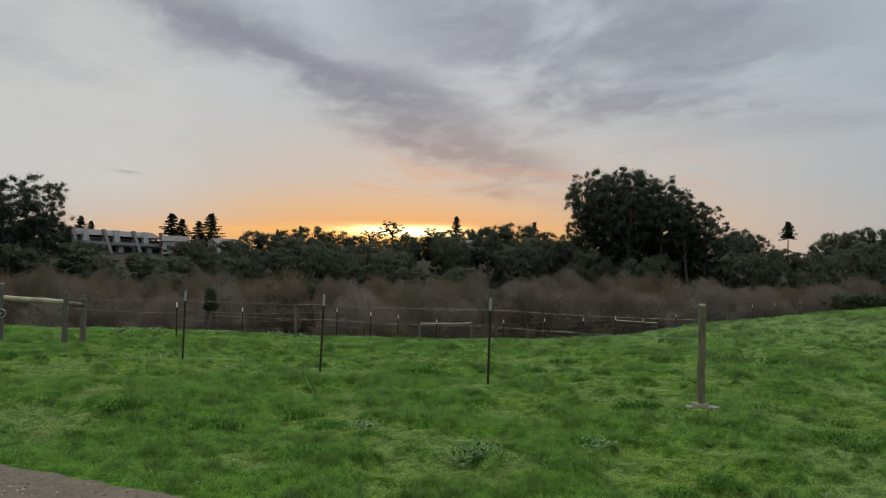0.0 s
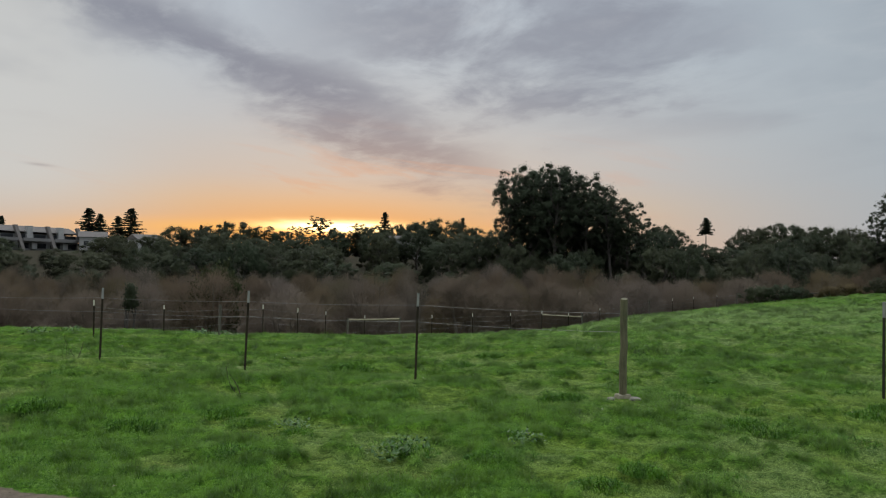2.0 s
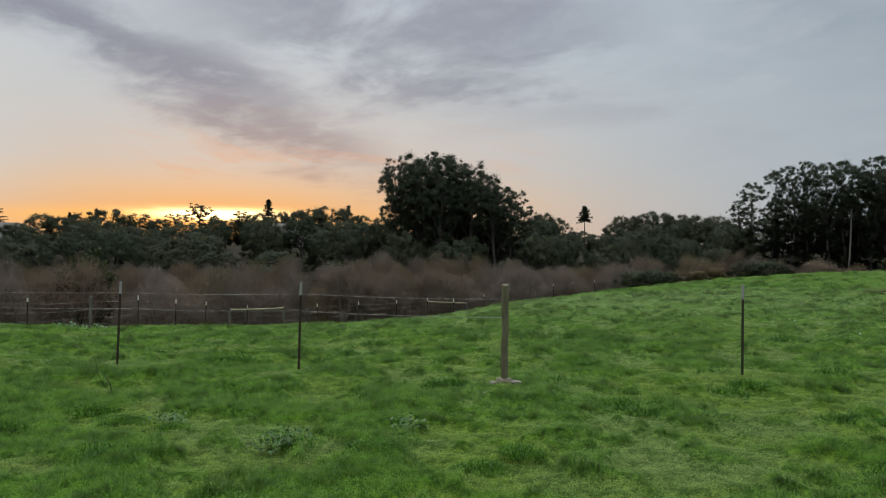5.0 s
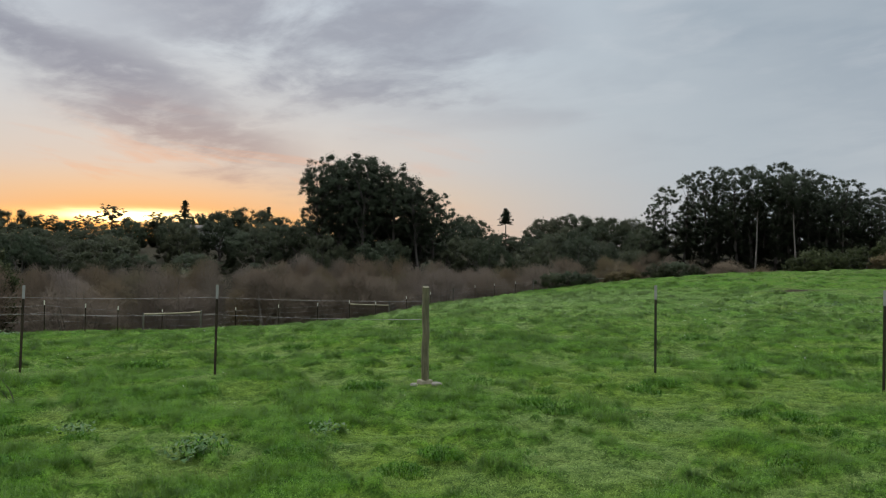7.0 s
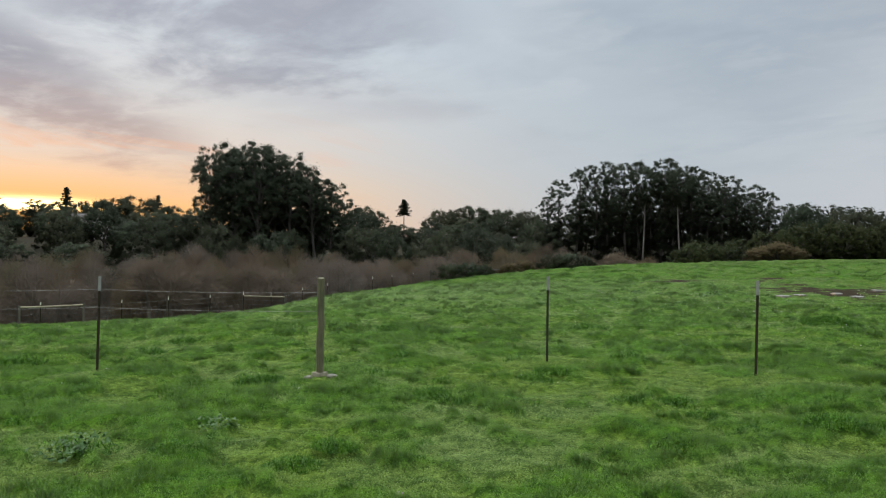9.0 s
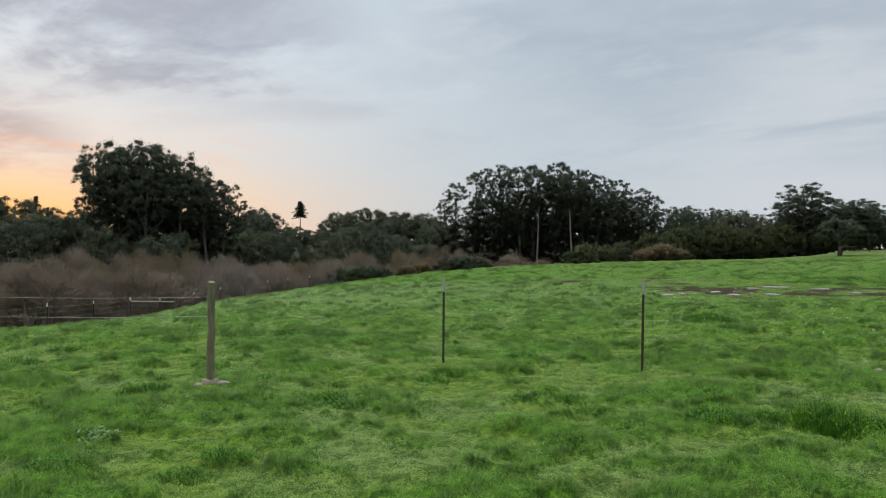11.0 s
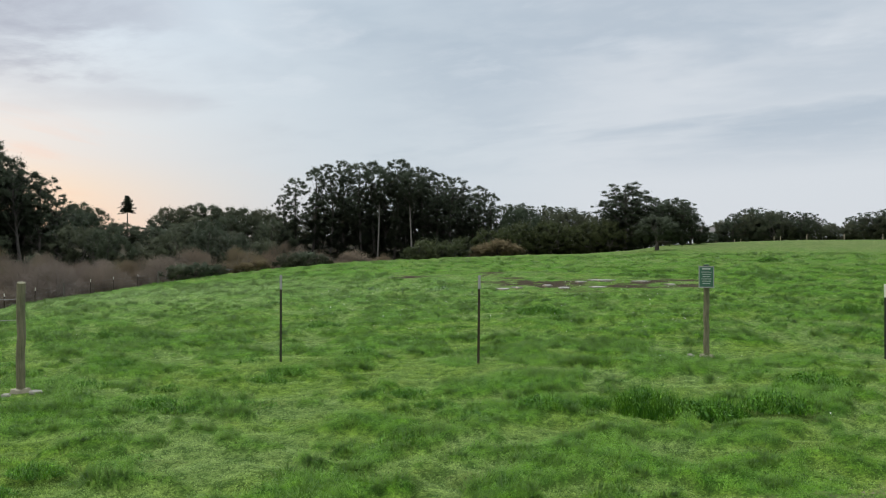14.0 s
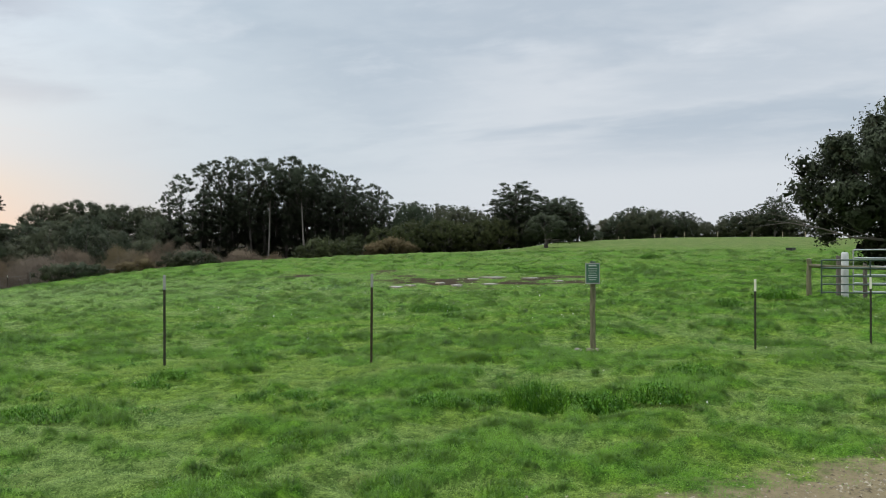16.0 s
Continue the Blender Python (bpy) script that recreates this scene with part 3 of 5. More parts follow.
def build_grass():
    out, tone, normals = [], [], []
    for r0, r1, dens, ldens, hgt, size in ((4.2, 8.0, 5200, 5000, 0.046, 0.0036), (8.0, 13.0, 2200, 2200, 0.050, 0.0048), (13.0, 22.0, 560, 600, 0.055, 0.0068),
                                           (22.0, 40.0, 12, 130, 0.05, 0.011), (40.0, 100.0, 1, 16, 0.05, 0.020)):
        a0, a1 = math.radians(-33), math.radians(88)
        for leafy_, d in ((False, dens), (True, ldens)):
            k = int(d * 0.5 * (r1 * r1 - r0 * r0) * (a1 - a0))
            r = np.sqrt(rng.uniform(r0 * r0, r1 * r1, k))
            az = rng.uniform(a0, a1, k)
            x, y = r * np.sin(az), r * np.cos(az)
            rc = np.interp(np.degrees(az), CREST[:, 0], CREST[:, 1])
            t = tuftness(x, y)
            keep = (rng.uniform(0, 1, k) < (0.9 - 0.1 * t if leafy_ else 0.22 + 0.78 * t)) & (bare_amount(x, y) + 0.35 * (value_noise(x, y, 6.0, 33) - 0.5) < rng.uniform(0.22, 0.55, k) + np.where(x > 0, 0.45 * rng.uniform(0, 1, k) ** 2, 0.0) * (r < 15)) & (r < rc + 6) & (r < 40 + 60 * rng.uniform(0, 1, k))
            for az_, r_ in ((18.35, 10.35), (64.45, 13.0)):
                fx, fy = polar(az_, r_)
                keep &= np.hypot(x - fx, y - fy) > 0.24
            x, y, t = x[keep], y[keep], t[keep]
            k = len(x)
            if leafy_:
                lift = hgt * (0.08 + 0.3 * rng.uniform(0, 1, k) + 0.9 * t * rng.uniform(0, 1, k))
                out.append(leaflets(x, y, ground_z(x, y) + lift, size * 2.3 * rng.uniform(0.6, 1.4, k), rng))
            else:
                h = hgt * (0.35 + 0.5 * rng.uniform(0, 1, k) + (0.9 if r0 < 8 else 1.4) * t * rng.uniform(0.3, 1, k))
                out.append(blades(x, y, ground_z(x, y), h, size * rng.uniform(0.7, 1.3, k), rng.uniform(0.3, 0.95, k), rng))
            tone.append(np.repeat(t, 3))
            normals.append(np.repeat(sward_normal(x, y) + rng.normal(0, 0.16 if r0 < 8 else 0.14 if r0 < 13 else 0.12, (k, 3)), 3, 0))
    # tussocks of longer, darker grass: arching blades in small tufts that crowd into patches
    for r0, r1, dens, per, size, wide, tall in ((4.6, 9.0, 26, 95, 0.0075, 0.10, 0.070), (9.0, 16.0, 17, 75, 0.010, 0.13, 0.085), (16.0, 28.0, 8, 60, 0.015, 0.18, 0.10), (28.0, 50.0, 3.0, 45, 0.026, 0.26, 0.12), (50.0, 105.0, 0.7, 34, 0.05, 0.45, 0.15)):
        k = int(dens * 0.5 * (r1 * r1 - r0 * r0) * (a1 - a0))
        r, az = np.sqrt(rng.uniform(r0 * r0, r1 * r1, k)), rng.uniform(a0, a1, k)
        x, y = r * np.sin(az), r * np.cos(az)
        t = tuftness(x, y)
        keep = (bare_amount(x, y) < 0.2) & (r < np.interp(np.degrees(az), CREST[:, 0], CREST[:, 1])) & (t > rng.uniform(0.30, 0.9, k))
        for fx, fy, _ in FOOTS:
            keep &= np.hypot(x - fx, y - fy) > 0.3
        x, y = x[keep], y[keep]
        big = rng.uniform(0.55, 1.35, len(x)) * (0.7 + 0.7 * value_noise(x, y, 0.7, 51))
        w, hh = np.repeat(wide * big, per), np.repeat(tall * big, per)
        k = len(w)
        a, d = rng.uniform(0, 6.28, k), np.sqrt(rng.uniform(0, 1, k))
        bx, by = np.repeat(x, per) + np.cos(a) * d * w * 0.75, np.repeat(y, per) + np.sin(a) * d * w * 0.75
        gz = ground_z(bx, by)
        high = hh * (1.1 - 0.6 * d * d) * rng.uniform(0.5, 1.25, k)
        out_dir = np.stack([np.cos(a), np.sin(a)], -1) * (0.25 + 0.75 * d)[:, None] + rng.normal(0, 0.35, (k, 2))
        base = np.stack([bx, by, gz - 0.012], -1)
        b2 = rng.uniform(0, 6.28, k)
        half = np.stack([np.cos(b2), np.sin(b2), np.zeros(k)], -1) * (size * rng.uniform(0.35, 0.7, k))[:, None]
        tip = base + np.concatenate([out_dir * (high * 0.75)[:, None], high[:, None]], 1)
        out.append(np.stack([base - half, base + half, tip], 1))
        tone.append(np.ones(3 * k))
        root = np.concatenate([out_dir * 0.8, np.full((k, 1), 0.8)], 1)
        head = np.concatenate([out_dir * 0.25, np.full((k, 1), 1.0)], 1) + rng.normal(0, 0.2, (k, 3))
        normals.append(np.stack([root, root, head], 1).reshape(-1, 3))
    me = tri_mesh("grass", np.concatenate(out), M_BLADE)
    at = me.attributes.new("tuft", "FLOAT", "POINT")
    at.data.foreach_set("value", np.concatenate(tone).astype(np.float32))
    v = np.concatenate(normals)
    v /= np.linalg.norm(v, axis=1)[:, None]
    me.attributes.new("sward", "FLOAT_VECTOR", "POINT").data.foreach_set("vector", v.astype(np.float32).ravel())
    tagged(new("grass", me), "short green dewy meadow grass and clover", "grass", kind="stuff")


build_grass()


# ------------------------------------------------------------------ trees
def leaf_tris(centres, radii, per, size, rng, flat=0.7, droop=0.0, core=0.6, rough=0.14, hollow=0.15, spread=0.26):
    """Leaf sprays that shingle the outside of rounded clumps, over a dense inner mass of foliage."""
    centres, radii = np.asarray(centres, float), np.asarray(radii, float)
    mid = centres.mean(0)
    reach = np.abs(centres - mid).max(0) + 0.5
    c = np.repeat(centres, per, 0)
    rad = np.repeat(radii, per)[:, None]
    k = len(c)
    d = rng.normal(0, 1, (k, 3))
    d[:, 2] += 0.25
    d /= np.linalg.norm(d, axis=1)[:, None]
    p = c + d * rad * rng.uniform(hollow, 1.0, (k, 1)) * np.array([1, 1, flat]) + rng.normal(0, spread, (k, 3)) * rad
    p[:, 2] -= droop * rad[:, 0] * rng.uniform(0, 0.2, k) * (1 - d[:, 2])
    nrm = d + rng.normal(0, 0.55, (k, 3))
    nrm /= np.linalg.norm(nrm, axis=1)[:, None]
    u = rng.normal(0, 1, (k, 3))
    u[:, 2] -= droop
    u -= nrm * (u * nrm).sum(1)[:, None]
    u /= np.linalg.norm(u, axis=1)[:, None]
    w = np.cross(u, nrm)
    s = size * rng.uniform(0.5, 1.35, (k, 1))
    tris = np.stack([p - u * s * 0.45 - w * s * 0.38, p - u * s * 0.45 + w * s * 0.38, p + u * s * 0.6], 1)
    shade = d * 0.32 + (p - mid) / reach * 0.85 + rng.normal(0, rough, (k, 3))
    if core:
        # the shaded sprays deep inside each clump, larger and turned all ways
        deep = 26
        c, rad = np.repeat(centres, deep, 0), np.repeat(radii, deep)[:, None]
        k = len(c)
        d = rng.normal(0, 1, (k, 3))
        d /= np.linalg.norm(d, axis=1)[:, None]
        p = c + d * rad * core * rng.uniform(0.1, 1.0, (k, 1)) * np.array([1, 1, flat])
        arms = rng.normal(0, 1, (k, 3, 3))
        arms /= np.linalg.norm(arms, axis=2)[:, :, None]
        tris = np.concatenate([tris, p[:, None] + arms * (0.34 * rad * rng.uniform(0.6, 1.2, (k, 1)))[:, None]])
        shade = np.concatenate([shade, d * 0.32 + (p - mid) / reach * 0.85 + rng.normal(0, rough, (k, 3))])
    return tris, shade


def crown_mesh(leaves, mat):
    """Leaves with their clump's outward direction stored for shading."""
    tris, v = leaves
    me = tri_mesh("crown", tris, mat)
    v = np.repeat(v / np.linalg.norm(v, axis=1)[:, None], 3, 0)
    me.attributes.new("sward", "FLOAT_VECTOR", "POINT").data.foreach_set("vector", v.astype(np.float32).ravel())
    return me


def bent(a, b, rng, sag=0.1, k=4):
    a, b = np.array(a, float), np.array(b, float)
    L = np.linalg.norm(b - a)
    o = rng.normal(0, sag * L, 3)
    return [tuple(a + (b - a) * t + o * math.sin(math.pi * t)) for t in np.linspace(0, 1, k)]


def eucalyptus(rng, H=24.0, W=4.6, airy=0.0, low=0.30, skirt=0.5, bark=None, slim=1.0, column=0.0):
    """Tall stem, steep limbs that end in arched mop-heads of leaves, and a dark leafy skirt."""
    wood, cs, rs = Geo(), [], []
    lean = rng.normal(0, 0.03 * H, 2)
    top = np.array([lean[0], lean[1], H * 0.90])
    trunk = bent((0, 0, -1), top, rng, 0.02, 7)
    wood.tube(trunk, np.linspace(0.42 * slim, 0.06, 7), 7)
    at = lambda t: np.array([np.interp(t, np.linspace(0, 1, 7), [q[i] for q in trunk]) for i in range(3)])
    # heads of leaves over a domed crown, each on its own steep limb
    for k in range(30):
        u = (k + 0.5) / 30
        z = H * (low + (0.955 - low) * u ** 0.8)
        v = (z / H - low) / (0.97 - low)
        dome = math.sqrt(max(0.03, 1 - ((v - 0.42) / 0.60) ** 2))
        a = k * 2.4 + rng.uniform(-0.6, 0.6)
        reach = W * dome * (0.35 + 0.65 * math.sqrt(rng.uniform()))
        p = at(max(0.2, z / H - 0.10 - 0.10 * rng.uniform()))
        q = np.array([p[0] + math.cos(a) * reach, p[1] + math.sin(a) * reach, z])
        if k % 2 == 0:
            wood.tube(bent(p, q, rng, 0.08, 4), [0.13 * slim ** 3, 0.09 * slim ** 3, 0.05 * slim ** 3, 0.02], 5, False)
        if rng.uniform() < airy * (1.2 - 0.7 * v):
            continue
        head = W / 4.6 * rng.uniform(0.8, 1.25)
        for j in range(6):
            o = rng.normal(0, 0.8, 2) * head
            cs.append(q + np.array([o[0], o[1], 0.3 * head - 0.28 * (o @ o) / head + rng.normal(0, 0.3)]))
            rs.append(rng.uniform(0.45, 0.95) * head)
    for k in range(int(22 * (1 - airy))):
        p = at(rng.uniform(max(low, 0.3), 0.93))
        a, d = rng.uniform(0, 6.28), W * 0.5 * rng.uniform()
        cs.append(p + np.array([math.cos(a) * d, math.sin(a) * d, 0])), rs.append(rng.uniform(0.9, 1.5) * W / 4.6)
    for k in range(int(26 * skirt)):
        p = at(rng.uniform(0.03, 0.55))
        a, d = rng.uniform(0, 6.28), W * rng.uniform(0.1, 0.7)
        cs.append(p + np.array([math.cos(a) * d, math.sin(a) * d, 0])), rs.append(rng.uniform(1.1, 1.9))
    for k in range(int(26 * column)):
        p = at(rng.uniform(0.30, 0.85))
        cs.append(p + rng.normal(0, 0.5, 3)), rs.append(rng.uniform(0.55, 1.0))
    leaves = leaf_tris(cs, rs, 84, 0.155, rng, 0.85, 0.3)
    return wood.mesh("trunk", bark or M_BARK, True), crown_mesh(leaves, M_EUC)


def oak(rng, H=9.0, W=6.0, mat=None, low=0.06, per=80, size=0.20, n=120, lump=1.0, spread=0.26):
    wood, cs, rs = Geo(), [], []
    fork = np.array([rng.normal(0, 0.3), rng.normal(0, 0.3), H * 0.22])
    wood.tube(bent((0, 0, -1.0), fork, rng, 0.04, 4), [0.40, 0.34, 0.30, 0.28], 8)
    lobes = [(rng.uniform(0, 6.28), rng.uniform(0.2, 0.62), rng.uniform(0.8, 1.0)) for _ in range(6)]
    for k in range(n):
        a, t = rng.uniform(0, 2 * math.pi), rng.uniform(low, 1)
        prof = math.sqrt(max(0.02, 1 - ((t - 0.45) / 0.58) ** 2))
        bulge = 0.82 + 0.24 * sum(math.cos(a - l[0]) * (1 if abs(t - l[1]) < 0.25 else 0) for l in lobes) / 2
        rr = W * prof * bulge * rng.uniform(0.25, 1.0) ** 0.5
        c = np.array([math.cos(a) * rr, math.sin(a) * rr, H * t * rng.uniform(0.92, 1.04)])
        cs.append(c), rs.append(lump * rng.uniform(0.55, 1.25) * W / 6)
        if k % 10 == 0:
            wood.tube(bent(fork, c, rng, 0.08, 4), [0.16, 0.11, 0.07, 0.03], 5, False)
    leaves = leaf_tris(cs, rs, per, size, rng, 0.9, spread=spread)
    return wood.mesh("trunk", M_DARKBARK, True), crown_mesh(leaves, mat or M_OAK)


def conifer(rng, H=13.0, W=3.2, low=0.12, blunt=0.0):
    wood, cs, rs = Geo(), [], []
    wood.tube([(0, 0, -1), (0, 0, H * 0.5), (0, 0, H)], [0.30, 0.18, 0.03], 7)
    for k in range(120):
        t = low + (0.985 - low) * (k / 119) ** 1.1 + rng.uniform(-0.03, 0.03) * (1 - k / 119)
        u = (t - low) / (1 - low)
        reach = W * ((1 - u) ** 1.05 * (1 - blunt) + blunt * math.sqrt(max(0.0, 1 - ((u - 0.35) / 0.66) ** 2)))
        a = k * 2.4 + rng.uniform(-0.5, 0.5)
        L = reach * rng.uniform(0.3, 1.2) + 0.2
        e = np.array([math.cos(a) * L, math.sin(a) * L, H * t + rng.uniform(-0.22, 0.12) * L])
        p = np.array([0, 0, H * t])
        wood.tube([p, e], [0.05, 0.015], 4, False)
        for s in (0.25, 0.45, 0.65, 0.85, 1.0):
            cs.append(p + (e - p) * s), rs.append(rng.uniform(0.18, 0.42) * (0.5 + 0.5 * reach / W))
    leaves = leaf_tris(cs, rs, 10, 0.27, rng, 0.7)
    return wood.mesh("trunk", M_DARKBARK, True), crown_mesh(leaves, M_PINE)


def willow(rng, H=8.0, W=3.0, twigs=14000):
    """Leafless crown: fans of fine upright twigs on a ring of slender stems, thickest towards the rounded outside."""
    wood, lobes = Geo(), []
    for k in range(12):
        a, s = rng.uniform(0, 6.28), rng.uniform(0.0, 1.0) ** 0.7
        q = np.array([math.cos(a) * W * s * 0.85, math.sin(a) * W * s * 0.85, H * (0.90 - 0.42 * s * s) * rng.uniform(0.86, 1.0)])
        path = bent((rng.normal(0, 0.3), rng.normal(0, 0.3), -0.5), q, rng, 0.06, 4)
        wood.tube(path, [0.09, 0.06, 0.035, 0.012], 5, False)
        lobes.append(np.array(path[-1]) * np.array([1, 1, 0.9]))
        lobes.append(np.array(path[-2]) * np.array([1.1, 1.1, 1.0]))
    k = twigs
    which = rng.integers(0, len(lobes), k)
    d = rng.normal(0, 1, (k, 3))
    d[:, 2] += 0.25
    d /= np.linalg.norm(d, axis=1)[:, None]
    c = np.array(lobes)[which] + d * np.array([1.05, 1.05, 1.15]) * rng.uniform(0.35, 1.0, (k, 1)) * (H / 8)
    fall = rng.uniform(0, 1, k) < 0.18
    c[fall, 2] *= rng.uniform(0.15, 1.0, fall.sum())
    c[:, 2] = np.clip(c[:, 2], 0.2, H * 0.97)
    centre = np.array([0, 0, H * 0.45])
    outward = d * 0.6 + (c - centre) / np.array([W, W, H * 0.5]) * 0.75 + np.array([0, 0, 0.25]) + rng.normal(0, 0.15, (k, 3))
    d = d * 0.45 + (c - centre) / np.array([W, W, H]) * 0.6 + rng.normal(0, 0.55, (k, 3)) + np.array([0, 0, 0.55])
    d /= np.linalg.norm(d, axis=1)[:, None]
    L = rng.uniform(0.25, 0.65, (k, 1))
    w = np.cross(d, rng.normal(0, 1, (k, 3)))
    w /= np.linalg.norm(w, axis=1)[:, None]
    wd = rng.uniform(0.005, 0.013, (k, 1))
    tri = np.stack([c - w * wd, c + w * wd, c + d * L], 1)
    return wood.mesh("trunk", M_WILLOWBARK, True), crown_mesh((tri, outward), M_WILLOW)


def shrub(rng, H=2.0, W=2.2, mat=None, n=26, per=70, size=0.28):
    wood, cs, rs = Geo(), [], []
    for k in range(n):
        a, t = rng.uniform(0, 6.28), rng.uniform(0.02, 1) ** 0.7
        rr = W * math.sqrt(1 - 0.9 * t * t) * rng.uniform(0.2, 1)
        c = (math.cos(a) * rr, math.sin(a) * rr, H * t * 0.9)
        cs.append(c), rs.append(rng.uniform(0.35, 0.6) * W / 2)
        wood.tube([(0, 0, -0.3), c], [0.04, 0.015], 4, False)
    return wood.mesh("stems", M_DARKBARK), crown_mesh(leaf_tris(cs, rs, per, size, rng, 0.8), mat or M_BRUSH)


class Kind:
    """A kind of plant: several shapes, placed many times by copying."""

    def __init__(self, name, label, category, group, shapes, height):
        self.name, self.label, self.category, self.group = name, label, category, group
        self.shapes, self.height, self.made, self.k = shapes, height, [None] * len(shapes), 0

    def place(self, az, r, height=None, top=None, width=1.0, turn=None, which=None, sink=0.0):
        x, y = polar(az, r)
        z = ground_z(x, y) - sink
        if top is not None:
            height = EYE + r * math.tan(radians(top)) - z
        s = height / self.height
        i = self.k % len(self.shapes) if which is None else which
        self.k += 1
        turn = random.uniform(0, 360) if turn is None else turn
        m = pose(x, y, z, 0, 0, turn) @ Matrix.Diagonal((s * width, s * width, s, 1))
        if self.made[i] is None:
            ob = thing(self.name, m, self.label, self.category, self.group)
            wood, crown = self.shapes[i]
            part(wood.name, wood, ob), part("crown", crown, ob)
            self.made[i] = ob
            return ob
        keep = self.made[i].matrix_basis.copy()
        self.made[i].scale = (1, 1, 1)
        ob = copy_thing(self.made[i], m)
        self.made[i].matrix_basis = keep
        return ob


R_ = lambda k: np.random.default_rng(k)
EUC = Kind("eucalyptus_tree", "tall dark-green eucalyptus tree with pale trunk in a dense grove", "tree", "eucalyptus grove",
           [eucalyptus(R_(k), airy=(0.05, 0.15, 0.0, 0.25, 0.1)[k], low=(0.34, 0.44, 0.30, 0.50, 0.40)[k], skirt=(0.9, 0.3, 1.1, 0.15, 0.6)[k]) for k in range(5)], 24.0)
OAK = Kind("oak_tree", "dark evergreen oak tree on the wooded hillside", "tree", "hillside trees", [oak(R_(20 + k)) for k in range(5)], 9.0)
WILLOW = Kind("willow_tree", "bare brown willow tree in the valley thicket", "tree", "valley willows", [willow(R_(40 + k)) for k in range(5)], 8.0)
PINE = Kind("conifer_tree", "dark pointed conifer on the skyline", "tree", "skyline conifers", [conifer(R_(60 + k)) for k in range(3)], 13.0)
BRUSH = Kind("brush_shrub", "olive-green brush shrub at the field edge", "shrub", "field-edge shrubs", [oak(R_(70 + k), 5.4, 4.2, M_BRUSH, low=0.02, per=50, size=0.22, n=100) for k in range(3)], 5.4)
GREEN = Kind("leafy_willow_tree", "yellow-green leafy tree among bare willows", "tree", "", [oak(R_(78), 7.0, 3.0, M_BRUSH, low=0.1, per=60, size=0.2, n=90)], 7.0)
DARKBRUSH = Kind("dark_shrub", "dense dark-green shrub at the field edge", "shrub", "dark shrubs", [shrub(R_(75 + k), mat=M_OAK, n=40, per=60, size=0.16) for k in range(2)], 2.0)
DRY = Kind("dry_shrub", "tawny dry shrub at the field edge", "shrub", "dry shrubs", [shrub(R_(80), mat=M_DRYBRUSH, n=40, per=60, size=0.15)], 2.0)

SLIM = Kind("slender_eucalyptus_tree", "tall slender eucalyptus with leafy stem and arched crown", "tree", "eucalyptus stand",
            [eucalyptus(R_(110 + k), W=3.3, airy=0.15, low=0.40, skirt=1.0, slim=0.75, column=(0.8, 0.4, 0.6, 0.2)[k]) for k in range(4)], 24.0)

# skyline groves
for az, top, r in ((10.1, 6.4, 168), (10.7, 7.1, 172), (11.4, 7.4, 166), (12.4, 7.6, 170), (13.5, 7.4, 166), (14.6, 7.1, 172), (15.6, 6.6, 168),
                   (16.5, 6.0, 172), (17.5, 5.5, 166), (18.5, 4.9, 170), (19.4, 3.7, 168), (11.0, 6.2, 180), (12.0, 6.6, 182), (13.0, 6.6, 182), (14.1, 6.2, 181), (15.2, 5.6, 180), (16.2, 5.2, 182), (17.0, 4.8, 180), (18.0, 4.2, 181), (12.6, 5.4, 190), (14.6, 5.0, 190), (10.6, 4.8, 190)):
    EUC.place(az, r, top=top + 0.3, width=(0.85 if az < 11.2 else 1.1), which=(3 if az < 11.2 and r < 176 else None))
for az, top, r in ((34.1, 4.1, 190), (35.2, 5.3, 188), (36.2, 6.1, 192), (37.4, 6.5, 188), (38.6, 6.6, 192), (39.8, 6.5, 189), (40.8, 6.7, 192), (42.1, 6.9, 188),
                   (43.1, 6.5, 192), (44.2, 6.2, 189), (45.2, 5.9, 193), (46.2, 5.5, 189), (47.2, 5.2, 193), (48.2, 4.8, 190), (49.2, 4.3, 194), (50.4, 3.6, 200),
                   (51.3, 3.65, 205), (53.2, 3.5, 210), (54.4, 3.45, 205), (55.5, 3.1, 210), (36.7, 4.0, 202), (38.0, 4.2, 204), (39.3, 4.2, 205), (40.3, 4.3, 203), (41.4, 4.6, 204), (42.7, 5.6, 202), (43.7, 5.3, 205), (44.8, 5.1, 203), (45.8, 4.8, 206), (46.8, 4.5, 204), (47.8, 4.2, 206), (38.6, 3.9, 216), (41, 4.0, 216), (43.4, 4.5, 216), (45.4, 4.2, 216), (48.7, 3.6, 208), (52.2, 3.0, 212), (56.3, 2.4, 214)):
    if az > 50.2:
        EUC.place(az, r, top=top, width=1.5, which=random.choice((0, 2, 4)))
        OAK.place(az + 0.5, r - 6, top=top - 0.45, width=0.8)
    else:
        (SLIM if r < 198 else EUC).place(az, r, top=top + 0.2, width=1.1)
for az, top, r, k in ((57.9, 3.9, 166, 4), (58.8, 5.15, 160, 0), (59.3, 4.6, 166, 4), (60.1, 4.1, 168, 2), (61.2, 3.8, 164, 0), (61.9, 3.9, 170, 4), (62.6, 3.85, 164, 0), (63.2, 3.1, 170, 2)):
    EUC.place(az, r, top=top, width=1.75, which=k)
